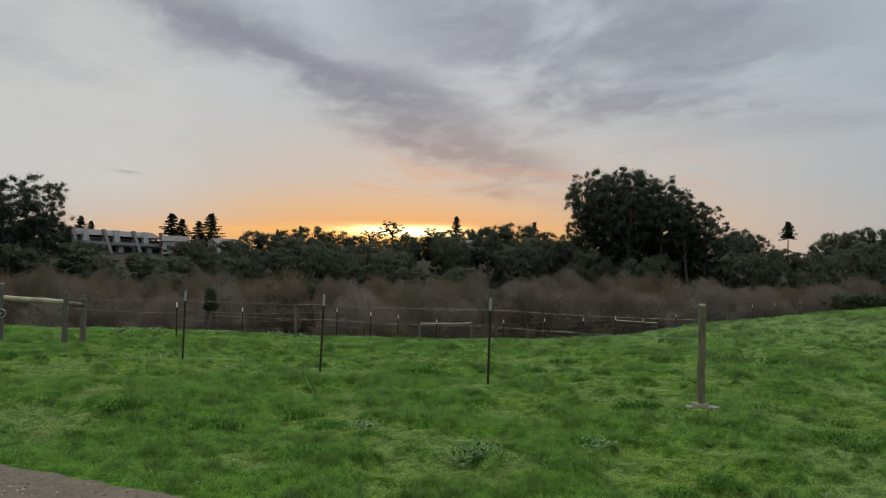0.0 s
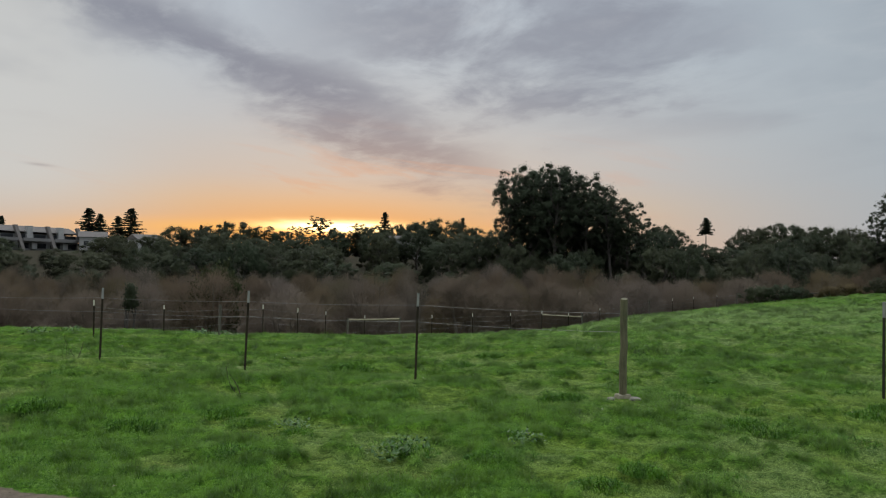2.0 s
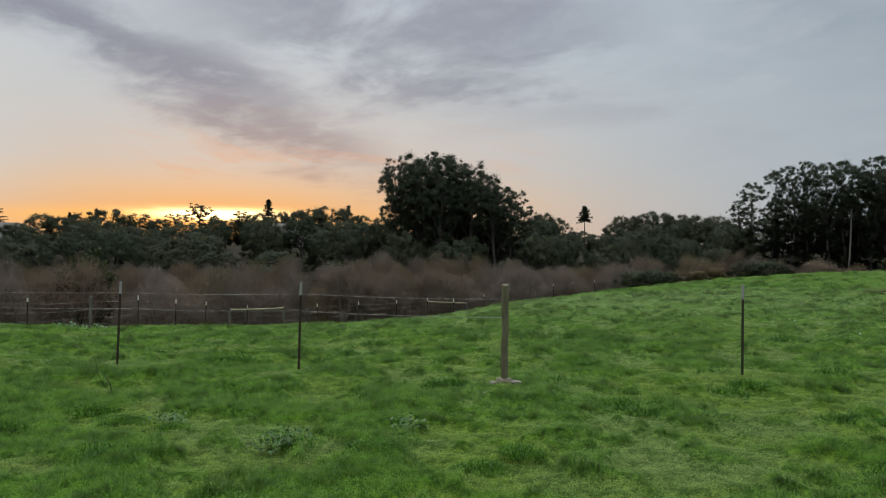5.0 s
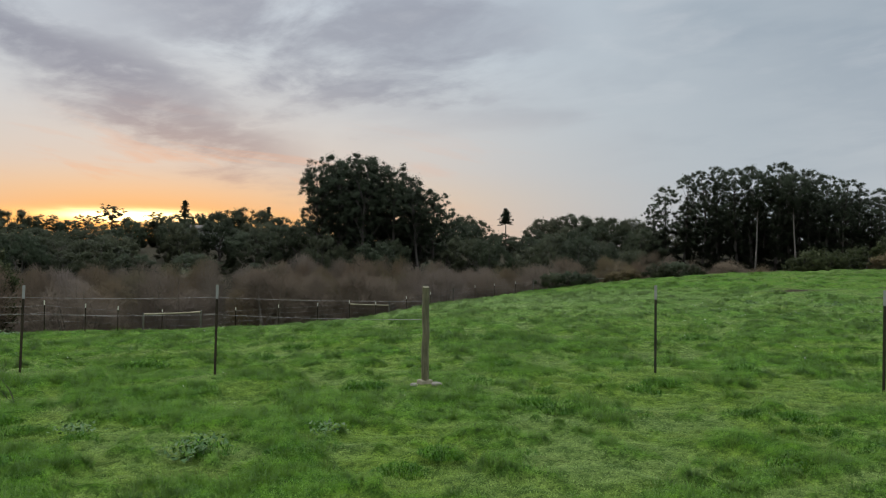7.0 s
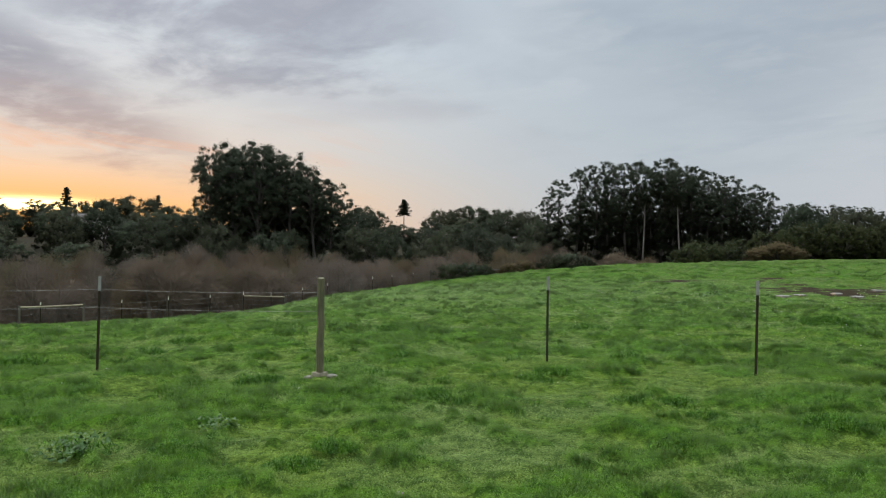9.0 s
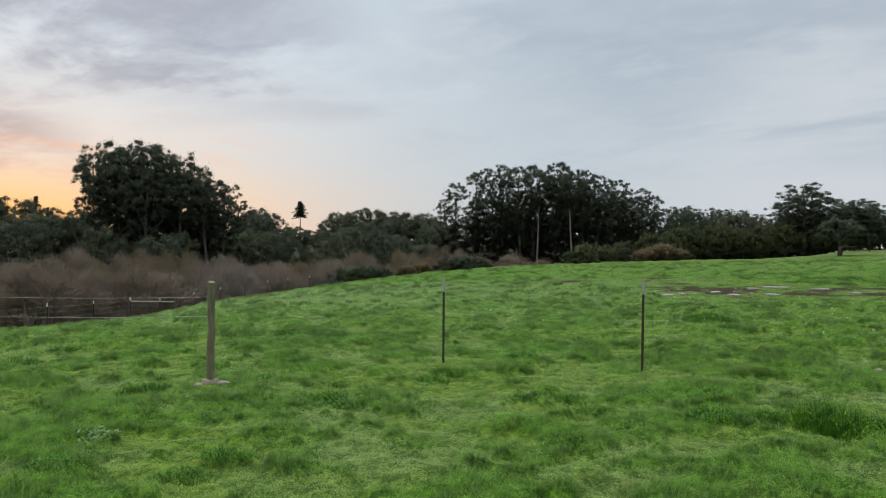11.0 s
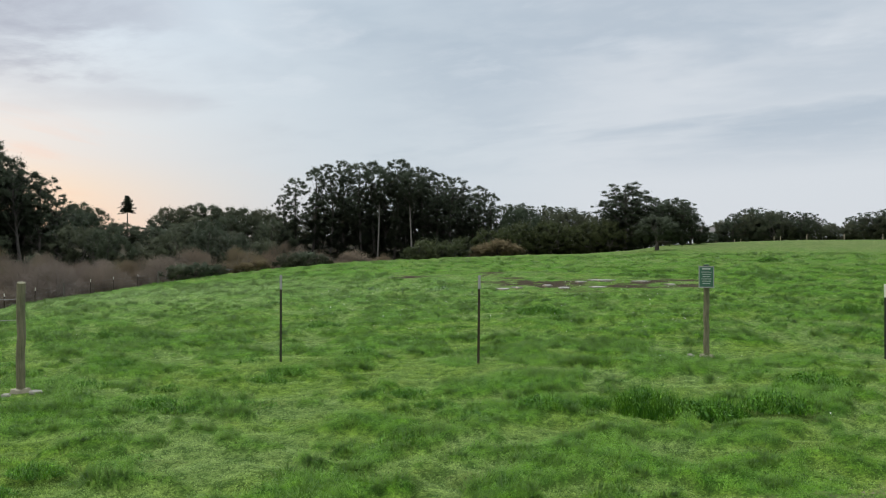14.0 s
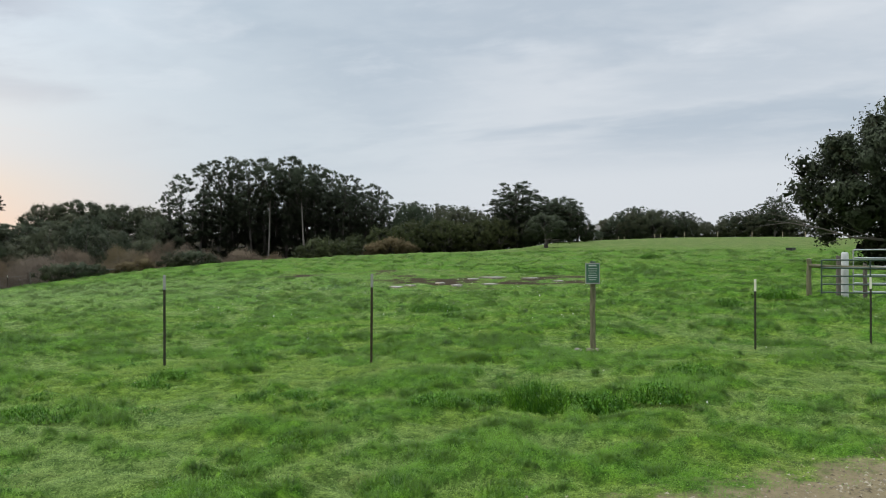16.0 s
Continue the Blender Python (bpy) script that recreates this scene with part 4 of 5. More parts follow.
for az, top in ((65.0, 2.2), (66.1, 2.8), (66.9, 3.1), (67.7, 3.1), (68.5, 2.9), (69.3, 2.85), (70.1, 2.8), (70.9, 2.7), (72.1, 2.0), (73.2, 2.4), (74.0, 2.7), (74.8, 2.8), (75.6, 3.2), (76.4, 3.7), (77.0, 2.6), (79, 2.6), (81, 2.5)):
    EUC.place(az, 330 + random.uniform(-15, 15), top=top, width=1.5, which=random.choice((0, 2, 4)))
    EUC.place(az + 0.4, 345, top=top - 0.35, width=1.5, which=2)
AIRY = Kind("open_eucalyptus_tree", "open-crowned eucalyptus with sky showing between its limbs", "tree", "open eucalyptus", [eucalyptus(R_(16 + k), W=5.4, airy=0.22, low=0.40, skirt=0.2) for k in range(2)], 24.0)
for az, top, r, w in ((-28.1, 5.7, 150, 1.2), (-27.1, 5.3, 152, 1.0), (-29.3, 5.0, 148, 1.1), (-31.0, 5.2, 150, 1.2)):
    AIRY.place(az, r, top=top, width=w)
for az, top, r, k in ((-32.0, 5.3, 150, 0), (-30.2, 3.3, 156, 2), (-27.8, 2.9, 156, 2)):
    EUC.place(az, r, top=top, width=1.3, which=k)
for az, top, w in ((-24.9, 3.1, 2.0), (-24.3, 2.8, 1.8), (-19.2, 3.55, 2.4), (-18.5, 3.2, 2.2), (-16.6, 3.65, 2.4), (-17.4, 3.1, 2.2), (0.9, 4.0, 1.6), (4.6, 3.5, 1.4), (6.6, 3.7, 1.5), (-10.4, 3.0, 1.4), (-12.0, 2.7, 1.4), (7.3, 3.0, 1.3)):
    PINE.place(az, 262, top=top, width=w)
for az, top, w, k in ((-7.7, 2.85, 1.9, 3), (-3.7, 3.55, 1.8, 1), (-5.2, 2.9, 1.7, 3), (-0.9, 3.15, 1.7, 1)):
    EUC.place(az, 255, top=top, width=w, which=k)
for az, top, w in ((-13.6, 2.5, 1.2), (-11.2, 2.65, 1.2), (-9.6, 2.9, 1.3), (-8.6, 2.45, 1.1), (-6.6, 2.3, 1.0), (-2.7, 2.6, 0.8), (-1.7, 2.35, 1.1), (0.1, 2.9, 1.1), (1.8, 3.0, 1.1), (2.8, 3.15, 1.0), (3.6, 3.3, 1.1), (5.4, 3.45, 1.2), (7.4, 2.9, 1.0),
                   (20.8, 3.2, 1.1), (21.8, 2.8, 1.0), (26.4, 3.0, 1.1), (27.5, 3.1, 1.2), (28.8, 3.3, 1.2), (30.2, 3.1, 1.2), (31.6, 2.95, 1.2), (32.8, 3.0, 1.2)):
    OAK.place(az, 256, top=top, width=w)

for az, top in ((57.0, 2.5), (57.8, 2.7), (58.6, 2.9), (59.4, 3.0), (60.2, 3.0), (61.0, 3.2), (61.8, 3.3), (62.6, 3.2), (63.3, 2.6), (63.9, 1.9)):
    OAK.place(az, 168 + random.uniform(-4, 4), top=top, width=random.uniform(0.75, 0.95))
for az in np.arange(64.3, 78.5, 0.55):
    top = np.interp(az, (64, 65, 66.5, 68, 71, 72.2, 74, 76.4, 77, 79), (1.7, 2.0, 2.6, 2.75, 2.4, 1.8, 2.2, 2.9, 2.2, 2.2))
    OAK.place(float(az), 322 + random.uniform(-6, 6), top=float(top) - random.uniform(0.0, 0.5), width=random.uniform(0.9, 1.2))

for az, top in ((36.9, 3.9), (38.4, 4.0), (39.8, 4.1), (41.2, 4.3), (42.6, 4.8), (44.0, 4.7), (45.4, 4.3), (46.8, 4.0), (48.2, 3.5)):
    EUC.place(az, 212, top=top, width=1.3, which=2)

PALE = Kind("pale_eucalyptus_tree", "eucalyptus with a bare pale trunk at the grove's edge", "tree", "pale-trunked eucalyptus", [eucalyptus(R_(15), airy=0.1, low=0.66, skirt=0.0, bark=M_PALEBARK, slim=0.62)], 24.0)
for az, top, r, w in ((43.5, 6.2, 183, 1.0), (40.9, 6.3, 185, 0.9)):
    PALE.place(az, r, top=top, width=w)

# the lone bare-stemmed tree that stands above the skyline
LONE = Kind("lone_pine_tree", "lone dark pine with a bare trunk above the tree line", "tree", "", [conifer(R_(91), 14.0, 2.7, 0.64, 0.35)], 14.0)
LONE.place(23.75, 250, top=3.85, width=0.9)

# hillside oaks, row behind row; open in front of the houses
CANOPY = np.array([(-40, 3.0), (-27, 3.0), (-25.2, 2.3), (-24.4, 0.75), (-19.4, 0.75), (-18.6, 1.6), (-17, 2.0), (-14, 2.0), (-12, 2.4), (-8, 2.25), (-2, 2.3), (0, 2.6), (3, 2.95),
                   (7.5, 2.75), (9, 3.0), (20, 3.15), (22.5, 2.4), (23.2, 1.95), (25, 1.95), (27, 2.9), (30, 3.15), (33, 2.9), (60, 3.0)])
random.seed(11)
r = 146.0
while r < 262:
    az = -38.0 + random.uniform(0, 3)
    while az < 60:
        rc = np.interp(az, CREST[:, 0], CREST[:, 1])
        if r > rc + 45 and (az < 35 or r > 206):
            x, y = polar(az, r)
            lid = EYE + r * math.tan(radians(np.interp(az, CANOPY[:, 0], CANOPY[:, 1]) + random.uniform(-0.65, 0.08))) - ground_z(x, y)
            hgt = min(random.uniform(5.5, 11.5), lid)
            if hgt > 3.0:
                OAK.place(az, r + random.uniform(-3, 3), hgt, width=random.uniform(0.85, 1.45) * min(1.5, 8.5 / hgt))
        az += math.degrees(random.uniform(9.5, 14.5) / r)
    r += 16 if r < 180 else 22

# valley willows
THICKET = np.array([(-40, -0.4), (-29.4, -0.6), (-26.2, 0.33), (-23.5, -0.1), (-21, -0.45), (-18.5, -0.2), (-15.5, 0.05), (-12.7, -0.3), (-9, -0.1), (-6, -0.3), (-3.5, -0.25), (-0.3, 0.1), (3.3, 0.3), (6, -0.4), (9, 0.7), (10.3, 0.1), (13.4, 0.9), (15.8, 0.3),
                    (19, -0.15), (25.5, -0.25), (29.7, 0.25), (33.2, 1.0), (36, 0.5), (38.2, 0.0), (44, -0.2)])
r = 60.0
while r < 142:
    az = -37.0 + random.uniform(0, 3)
    while az < 42:
        rc = np.interp(az, CREST[:, 0], CREST[:, 1])
        if r > rc + 17 and r < rc + 92:
            x, y = polar(az, r)
            lid = EYE + r * math.tan(radians(np.interp(az, THICKET[:, 0], THICKET[:, 1]) + random.uniform(-0.1, 0.65))) - ground_z(x, y)
            hgt = min(random.uniform(6.0, 8.5), lid) if r < 75 else min(13.0, lid) * random.uniform(0.92, 1.02)
            if hgt > 2.2:
                WILLOW.place(az, r + random.uniform(-2, 2), hgt, width=random.uniform(0.95, 1.3) * min(1.6, 7.5 / hgt))
        az += math.degrees(random.uniform(5.0, 8.0) / r)
    r += 6.0 + (r - 50) * 0.05
for az, r, top, w in ((27.2, 75, -0.85, 1.0), (28.6, 75, -0.74, 1.15), (29.8, 77, -0.85, 0.8), (34.6, 94, -0.12, 0.9), (35.8, 95, 0.0, 1.2), (37.0, 96, -0.15, 0.9)):
    DARKBRUSH.place(az, r, top=top, width=w)
for az, r, h in ((43.6, 130, 5.0), (44.6, 130, 5.4), (45.6, 131, 5.0), (47.5, 150, 5.5), (49.0, 150, 6.0), (50.5, 150, 6.2), (52, 152, 6.5), (53.5, 152, 6.2), (55, 154, 6), (56.5, 155, 6.2), (57.6, 156, 6)):
    BRUSH.place(az, r, h, width=random.uniform(0.95, 1.25))
for az, r, h in ((42.6, 124, 2.6), (48.7, 122, 2.1), (49.8, 122, 2.5), (50.7, 123, 1.8), (31.6, 84, 1.0), (32.6, 87, 1.1)):
    DRY.place(az, r, h, width=1.3)
GREEN.place(-10.9, 62, top=-0.05, width=0.8)
ROUND = Kind("round_evergreen_tree", "small round dark evergreen crown above bare willows", "tree", "", [oak(R_(79), 6.0, 0.72, low=0.74, per=80, size=0.12, n=34, lump=3.4)], 6.0)
ROUND.place(-16.45, 57, top=-1.75)

# field oak on the plateau and the big oak beside the corral
FIELD = Kind("field_oak_tree", "small round dark oak standing alone in the field", "tree", "", [oak(R_(95), 5.6, 3.9, low=0.20, n=130, per=80, size=0.2)], 5.6)
FIELD.place(61.0, 122, top=2.5, width=1.25)
BIG = Kind("large_oak_tree", "large spreading dark oak beside the corral", "tree", "", [oak(R_(97), 10.8, 7.2, low=-0.02, n=900, per=200, size=0.17, lump=0.8, spread=0.12)], 10.8)
big_oak = BIG.place(87.3, 60, 13.4, width=0.98, turn=0, sink=1.3)


def bare_limb():
    """The leafless low limb that reaches out of the large oak."""
    g, q = Geo(), R_(98)
    at = lambda az, el, r=57.0: Vector((*polar(az, r), EYE + r * math.tan(radians(el)))) - big_oak.location
    main = [at(85.5, -0.3, 59), at(83.6, 0.0), at(82.2, 0.15), at(80.8, 0.6), at(79.4, 0.9), at(78.1, 1.1)]
    g.tube([tuple(p) for p in main], [0.10, 0.075, 0.055, 0.04, 0.025, 0.01], 6)
    for a, b in (((81.6, 0.35), (79.8, 0.2)), ((80.2, 0.75), (77.6, 1.55)), ((82.4, 0.2), (80.4, -0.35)), ((79.2, 0.95), (77.4, 0.75)), ((83.4, 0.05), (80.6, 1.4))):
        g.tube(bent(at(*a), at(*b), q, 0.05, 5), [0.028, 0.022, 0.016, 0.012, 0.005], 5, False)
    return g.mesh("bare_limb", M_GREYWOOD, True)


part("bare_limb", bare_limb(), big_oak, "leafless grey lower limb")


# ------------------------------------------------------------------ fences
def t_post_meshes(h=1.25, tip=0.17, body=M_STEEL, tipmat=M_TIP):
    g = Geo()
    g.box((0, 0, h / 2 - 0.2), (0.034, 0.006, h + 0.4 - tip))
    g.box((0, 0.016, h / 2 - 0.2), (0.006, 0.026, h + 0.4 - tip))
    for k in range(int((h - tip) / 0.055)):
        g.box((0, -0.006, 0.06 + k * 0.055), (0.014, 0.008, 0.012))
    t = Geo()
    t.box((0, 0, h - tip / 2 - 0.09 + 0.09), (0.037, 0.009, tip))
    t.box((0, 0.016, h - tip / 2), (0.009, 0.029, tip))
    return g.mesh("shaft", body), t.mesh("tip", tipmat)


def t_post(me, az, r, label, group, lean=0.0, turn=None):
    x, y = polar(az, r)
    ob = thing("fence_post", pose(x, y, ground_z(x, y), 0, lean, -az if turn is None else turn), label, "fence post", group)
    part("shaft", me[0], ob), part("tip", me[1], ob, "pale painted tip")
    return ob


TP = t_post_meshes(1.15, 0.20)
TP_RUST = t_post_meshes(1.25, 0.19, M_RUST, M_TIPGREY)
TP_TALL = t_post_meshes(1.26, 0.21, M_STEEL, M_TIPGREY)
NEAR = [(-18.2, 14.87), (-8.72, 12.75), (3.45, 11.3)]
for (az, r), lean in zip(NEAR, (0.8, 1.5, 0.8)):
    t_post(TP_RUST, az, r, "thin rusty steel fence post with a worn grey tip", "near fence posts", lean)
t_post(TP_TALL, 34.66, 11.75, "thin dark steel fence post with a pale tip in the grass", "meadow posts")
t_post(TP_RUST, 48.76, 11.2, "thin rusty steel fence post with a worn grey tip", "meadow posts", 0.6)
t_post(TP, 75.15, 14.0, "dark green steel fence post with a cream tip", "meadow posts")
t_post(TP, 81.95, 15.6, "dark green steel fence post with a cream tip", "meadow posts")


def log_mesh(name, h, r, mat, rng, sides=12, sink=0.35, taper=0.94):
    g = Geo()
    pts = [(rng.normal(0, 0.004), rng.normal(0, 0.004), z) for z in np.linspace(-sink, h - 0.012, 9)] + [(0, 0, h)]
    g.tube(pts, [r * (1 - (1 - taper) * k / 9) * rng.uniform(0.97, 1.03) for k in range(9)] + [r * taper * 0.86], sides)
    return g.mesh(name, mat, False)


def wood_post(az, r, h=1.27, rad=0.055, name="wooden_post", label="round weathered wooden post set in a pale concrete footing", footing=True, mat=M_POST, group="", sink=0.35):
    x, y = polar(az, r)
    ob = thing(name, pose(x, y, ground_z(x, y)), label, "fence post", group)
    part("post", log_mesh("post", h, rad, mat, R_(int(az * 10) + 5000)), ob)
    if footing:
        g, q = Geo(), R_(int(az) + 7000)
        ring = []
        for k in range(14):
            w = 2 * math.pi * k / 14
            rr = 0.085 * q.uniform(0.6, 1.4)
            ring.append((math.cos(w) * rr * 1.3, math.sin(w) * rr))
        top = [(a * 0.72, b * 0.72, 0.045 + q.uniform(-0.012, 0.012)) for a, b in ring]
        g.add([(a, b, -0.08) for a, b in ring] + top, [(k, (k + 1) % 14, 14 + (k + 1) % 14, 14 + k) for k in range(14)] + [tuple(range(14, 28))])
        part("footing", g.mesh("footing", M_CONCRETE), ob, "rough pale concrete footing")
    return ob


wood_post(18.35, 10.35, rad=0.049)


def wire(a, b, h, group, rad=0.0021, sag=0.02, k=7):
    g = Geo()
    (x0, y0), (x1, y1) = polar(*a), polar(*b)
    z0, z1 = ground_z(x0, y0) + h, ground_z(x1, y1) + h
    pts = [(x0 + (x1 - x0) * t, y0 + (y1 - y0) * t, z0 + (z1 - z0) * t - sag * 4 * t * (1 - t)) for t in np.linspace(0, 1, k)]
    g.tube(pts, [rad] * k, 4, False)
    L = math.hypot(x1 - x0, y1 - y0)
    for t in np.arange(0.06, L, 0.13) / L:                 # barbs
        p = np.array([np.interp(t, np.linspace(0, 1, k), [q[i] for q in pts]) for i in range(3)])
        g.tube([p - (0, 0, 0.013), p + (0, 0, 0.013)], [rad * 0.6] * 2, 3, False)
    tagged(new("barbed_wire", g.mesh("barbed_wire", M_WIRE)), "thin sagging strand of barbed wire between fence posts", "wire", group)


GATE = [(-29.35, 20.5), (-25.65, 20.5), (-24.55, 21.2)]
line = [GATE[1]] + NEAR + [(18.35, 10.35)]
for a, b in zip(line, line[1:]):
    for h in (1.08, 0.84):
        wire(a, b, h, "near fence wires")

# brace of wooden posts at the left
for k, (az, r) in enumerate(GATE):
    wood_post(az, r, (1.30, 1.24, 1.18)[k], 0.068, "brace_post", "grey round timber post of a fence brace", False, M_GREYWOOD, "fence brace")


def rail(a, b, h, rad, mat, label):
    (x0, y0), (x1, y1) = polar(*a), polar(*b)
    z0, z1 = ground_z(x0, y0) + h, ground_z(x1, y1) + h
    g, L = Geo(), math.dist((x0, y0, z0), (x1, y1, z1))
    q = R_(int(L * 100))
    g.tube([(t * L, q.normal(0, 0.004), q.normal(0, 0.004)) for t in np.linspace(0, 1, 7)], [rad * q.uniform(0.94, 1.06) for _ in range(7)], 10)
    ob = new("fence_rail", g.mesh("fence_rail", mat))
    ob.matrix_world = pose(x0, y0, z0, 0, -math.degrees(math.asin((z1 - z0) / L)), math.degrees(math.atan2(y1 - y0, x1 - x0)))
    return tagged(ob, label, "fence rail")


rail(GATE[0], GATE[1], 0.98, 0.06, M_RAIL, "pale peeled log rail between brace posts")
rail(GATE[1], GATE[2], 0.95, 0.05, M_GREYWOOD, "grey log rail between brace posts")
for a, b, h0, h1 in ((GATE[0], GATE[1], 0.95, 0.1), (GATE[0], GATE[1], 0.1, 0.95)):
    (x0, y0), (x1, y1) = polar(*a), polar(*b)
    g = Geo()
    g.tube([(x0, y0, ground_z(x0, y0) + h0), (x1, y1, ground_z(x1, y1) + h1)], [0.003, 0.003], 4)
    tagged(new("brace_wire", g.mesh("brace_wire", M_WIRE)), "diagonal bracing wire between timber posts", "wire")

x, y = polar(-29.38, 20.35)
ob = thing("round_sign", pose(x, y, EYE + 20.35 * math.tan(radians(-3.35)), 90, 0, 29.2) @ Matrix.Diagonal((0.6, 0.6, 1, 1)), "round metal disc with a pale ring on a timber post", "sign")
g = Geo()
g.tube([(0, 0, -0.012), (0, 0, 0.012)], [0.20, 0.20], 28)
part("disc", g.mesh("disc", M_TROUGH), ob)
g = Geo()
ring = [(math.cos(2 * math.pi * k / 28) * 0.165, math.sin(2 * math.pi * k / 28) * 0.165, 0.018) for k in range(29)]
g.tube(ring, [0.022] * 29, 6, False)
part("ring", g.mesh("ring", M_TIPGREY), ob, "pale painted ring")
g = Geo()
g.box((0, 0, 0.016), (0.16, 0.05, 0.01))
g.box((0, 0, 0.017), (0.05, 0.14, 0.01))
part("mark", g.mesh("mark", M_TIPGREY), ob, "pale mark")

# far fence along the crest
TP_FAR = t_post_meshes(1.25, 0.17, M_RUST, M_TIP)
FAR = [(-18.65, 22.8, 0, -2.59), (-14.25, 27.0, 0, -2.94), (-10.55, 31, 1, -2.89), (-7.6, 33.5, 0, -2.85), (-5.2, 35.5, 0, -3.1), (-3.2, 37.3, 0, -3.3), (-1.6, 39, 2, -3.75), (-0.4, 40, 0, -3.55),
       (2.15, 41.3, 2, -3.65), (4.5, 43.3, 0, -3.45), (7.5, 45.5, 0, -3.27), (10.2, 48, 0, -3.16), (12.5, 50, 0, -2.95), (14.4, 52, 0, -3.06), (15.35, 53.5, 2, -3.05), (16.6, 56, 0, -2.64),
       (18.3, 61, 0, -2.3), (20.0, 65, 1, -2.0), (21.6, 67, 0, -1.8), (23.0, 69, 0, -1.65), (24.5, 71, 0, -1.5), (25.8, 74, 2, -1.3), (27.1, 77, 1, -1.08), (28.4, 80, 0, -1.2), (29.6, 82, 0, -1.15), (30.9, 84, 1, -1.05)]
tops = {}
for az, r, k, el in FAR:
    x, y = polar(az, r)
    z = ground_z(x, y)
    top = EYE + r * math.tan(radians(el))
    tops[az] = (x, y, top)
    h = max(top - z, 0.7)
    if k == 0:
        ob = t_post(TP_FAR, az, r, "distant steel fence post with a white tip", "far fence posts", random.uniform(-1.5, 1.5))
        ob.scale = (1.25, 1.25, h / 1.25)
    else:
        wood_post(az, r, h, 0.055, "far_wooden_post", "distant grey timber post in the field fence", False, M_GREYWOOD, "far wooden posts")


def span(name, a, b, drop, rad, mat, label, category, group, sag=0.03, sides=4):
    """A strand or rail between the tops of two far posts, drop metres below them."""
    p, q = np.array(tops[a]) - (0, 0, drop), np.array(tops[b]) - (0, 0, drop)
    g = Geo()
    g.tube([tuple(p + (q - p) * t - np.array([0, 0, sag * 4 * t * (1 - t)])) for t in np.linspace(0, 1, 6)], [rad] * 6, sides)
    tagged(new(name, g.mesh(name, mat)), label, category, group)


for a, b in zip(FAR, FAR[1:]):
    for drop in (0.18, 0.46, 0.74):
        span("barbed_wire", a[0], b[0], drop, 0.0034, M_WIRE, "thin sagging strand of wire between distant posts", "wire", "far fence wires")
span("fence_rail", -1.6, 2.15, 0.07, 0.034, M_RAIL, "pale log rail of the distant fence brace", "fence rail", "", 0.02, 8)
span("fence_rail", 12.5, 15.35, 0.25, 0.034, M_RAIL, "pale log rail of the distant fence brace", "fence rail", "", 0.0, 8)
span("fence_rail", 28.4, 30.9, 0.2, 0.05, M_GREYWOOD, "grey log rail of the distant fence brace", "fence rail", "", 0.0, 8)


# ------------------------------------------------------------------ sign post
def sign_post(az, r):
    ob = wood_post(az, r, 1.20, 0.046, "sign_post", "round wooden post carrying a small green notice", True)
    g = Geo()
    g.box((0, -0.075, 1.24), (0.21, 0.018, 0.30), None, 0.004)
    sign = part("sign", g.mesh("sign", M_SIGN), ob, "small green metal notice with a pale frame")
    f = Geo()
    for c, s in (((0, -0.086, 1.398), (0.225, 0.008, 0.014)), ((0, -0.086, 1.082), (0.225, 0.008, 0.014)), ((-0.106, -0.086, 1.24), (0.013, 0.008, 0.302)), ((0.106, -0.086, 1.24), (0.013, 0.008, 0.302))):
        f.box(c, s)
    part("frame", f.mesh("frame", M_TIPGREY), sign)
    b = Geo()
    b.box((0, -0.088, 1.365), (0.12, 0.003, 0.022))
    for k in range(6):
        b.box((0, -0.088, 1.315 - k * 0.035), (0.15 - 0.02 * (k % 3), 0.003, 0.008))
    part("writing", b.mesh("writing", M_SIGNINK), sign)
    c = Geo()
    c.tube([(0, 0, 1.19), (0, 0, 1.43)], [0.05, 0.045], 8)
    part("cap", c.mesh("cap", M_GREENTUBE), ob, "dark bracket behind the notice")
    ob.matrix_basis = ob.matrix_basis @ pose(0, 0, 0, 0, 0, -az)
    return ob


sign_post(64.45, 13.0)


# ------------------------------------------------------------------ corral
def tube_gate(az0, r0, az1, r1, h, bars, mat, label, uprights=2):
    (x0, y0), (x1, y1) = polar(az0, r0), polar(az1, r1)
    L = math.hypot(x1 - x0, y1 - y0)
    ob = thing("tube_gate", pose(x0, y0, ground_z(x0, y0), 0, 0, math.degrees(math.atan2(y1 - y0, x1 - x0))), label, "gate", "corral gates")
    rad = 0.022
    for k in range(bars):
        g = Geo()
        z = 0.12 + (h - 0.12) * k / (bars - 1)
        g.tube([(0.02, 0, z - 0.03), (0.06, 0, z), (L - 0.06, 0, z), (L - 0.02, 0, z - 0.03)], [rad] * 4, 8)
        part("bar", g.mesh("bar", mat), ob)
    for x in np.linspace(0.02, L - 0.02, uprights):
        g = Geo()
        g.tube([(x, 0, 0.06), (x, 0, h)], [rad, rad], 8)
        part("upright", g.mesh("upright", mat), ob)
    return ob


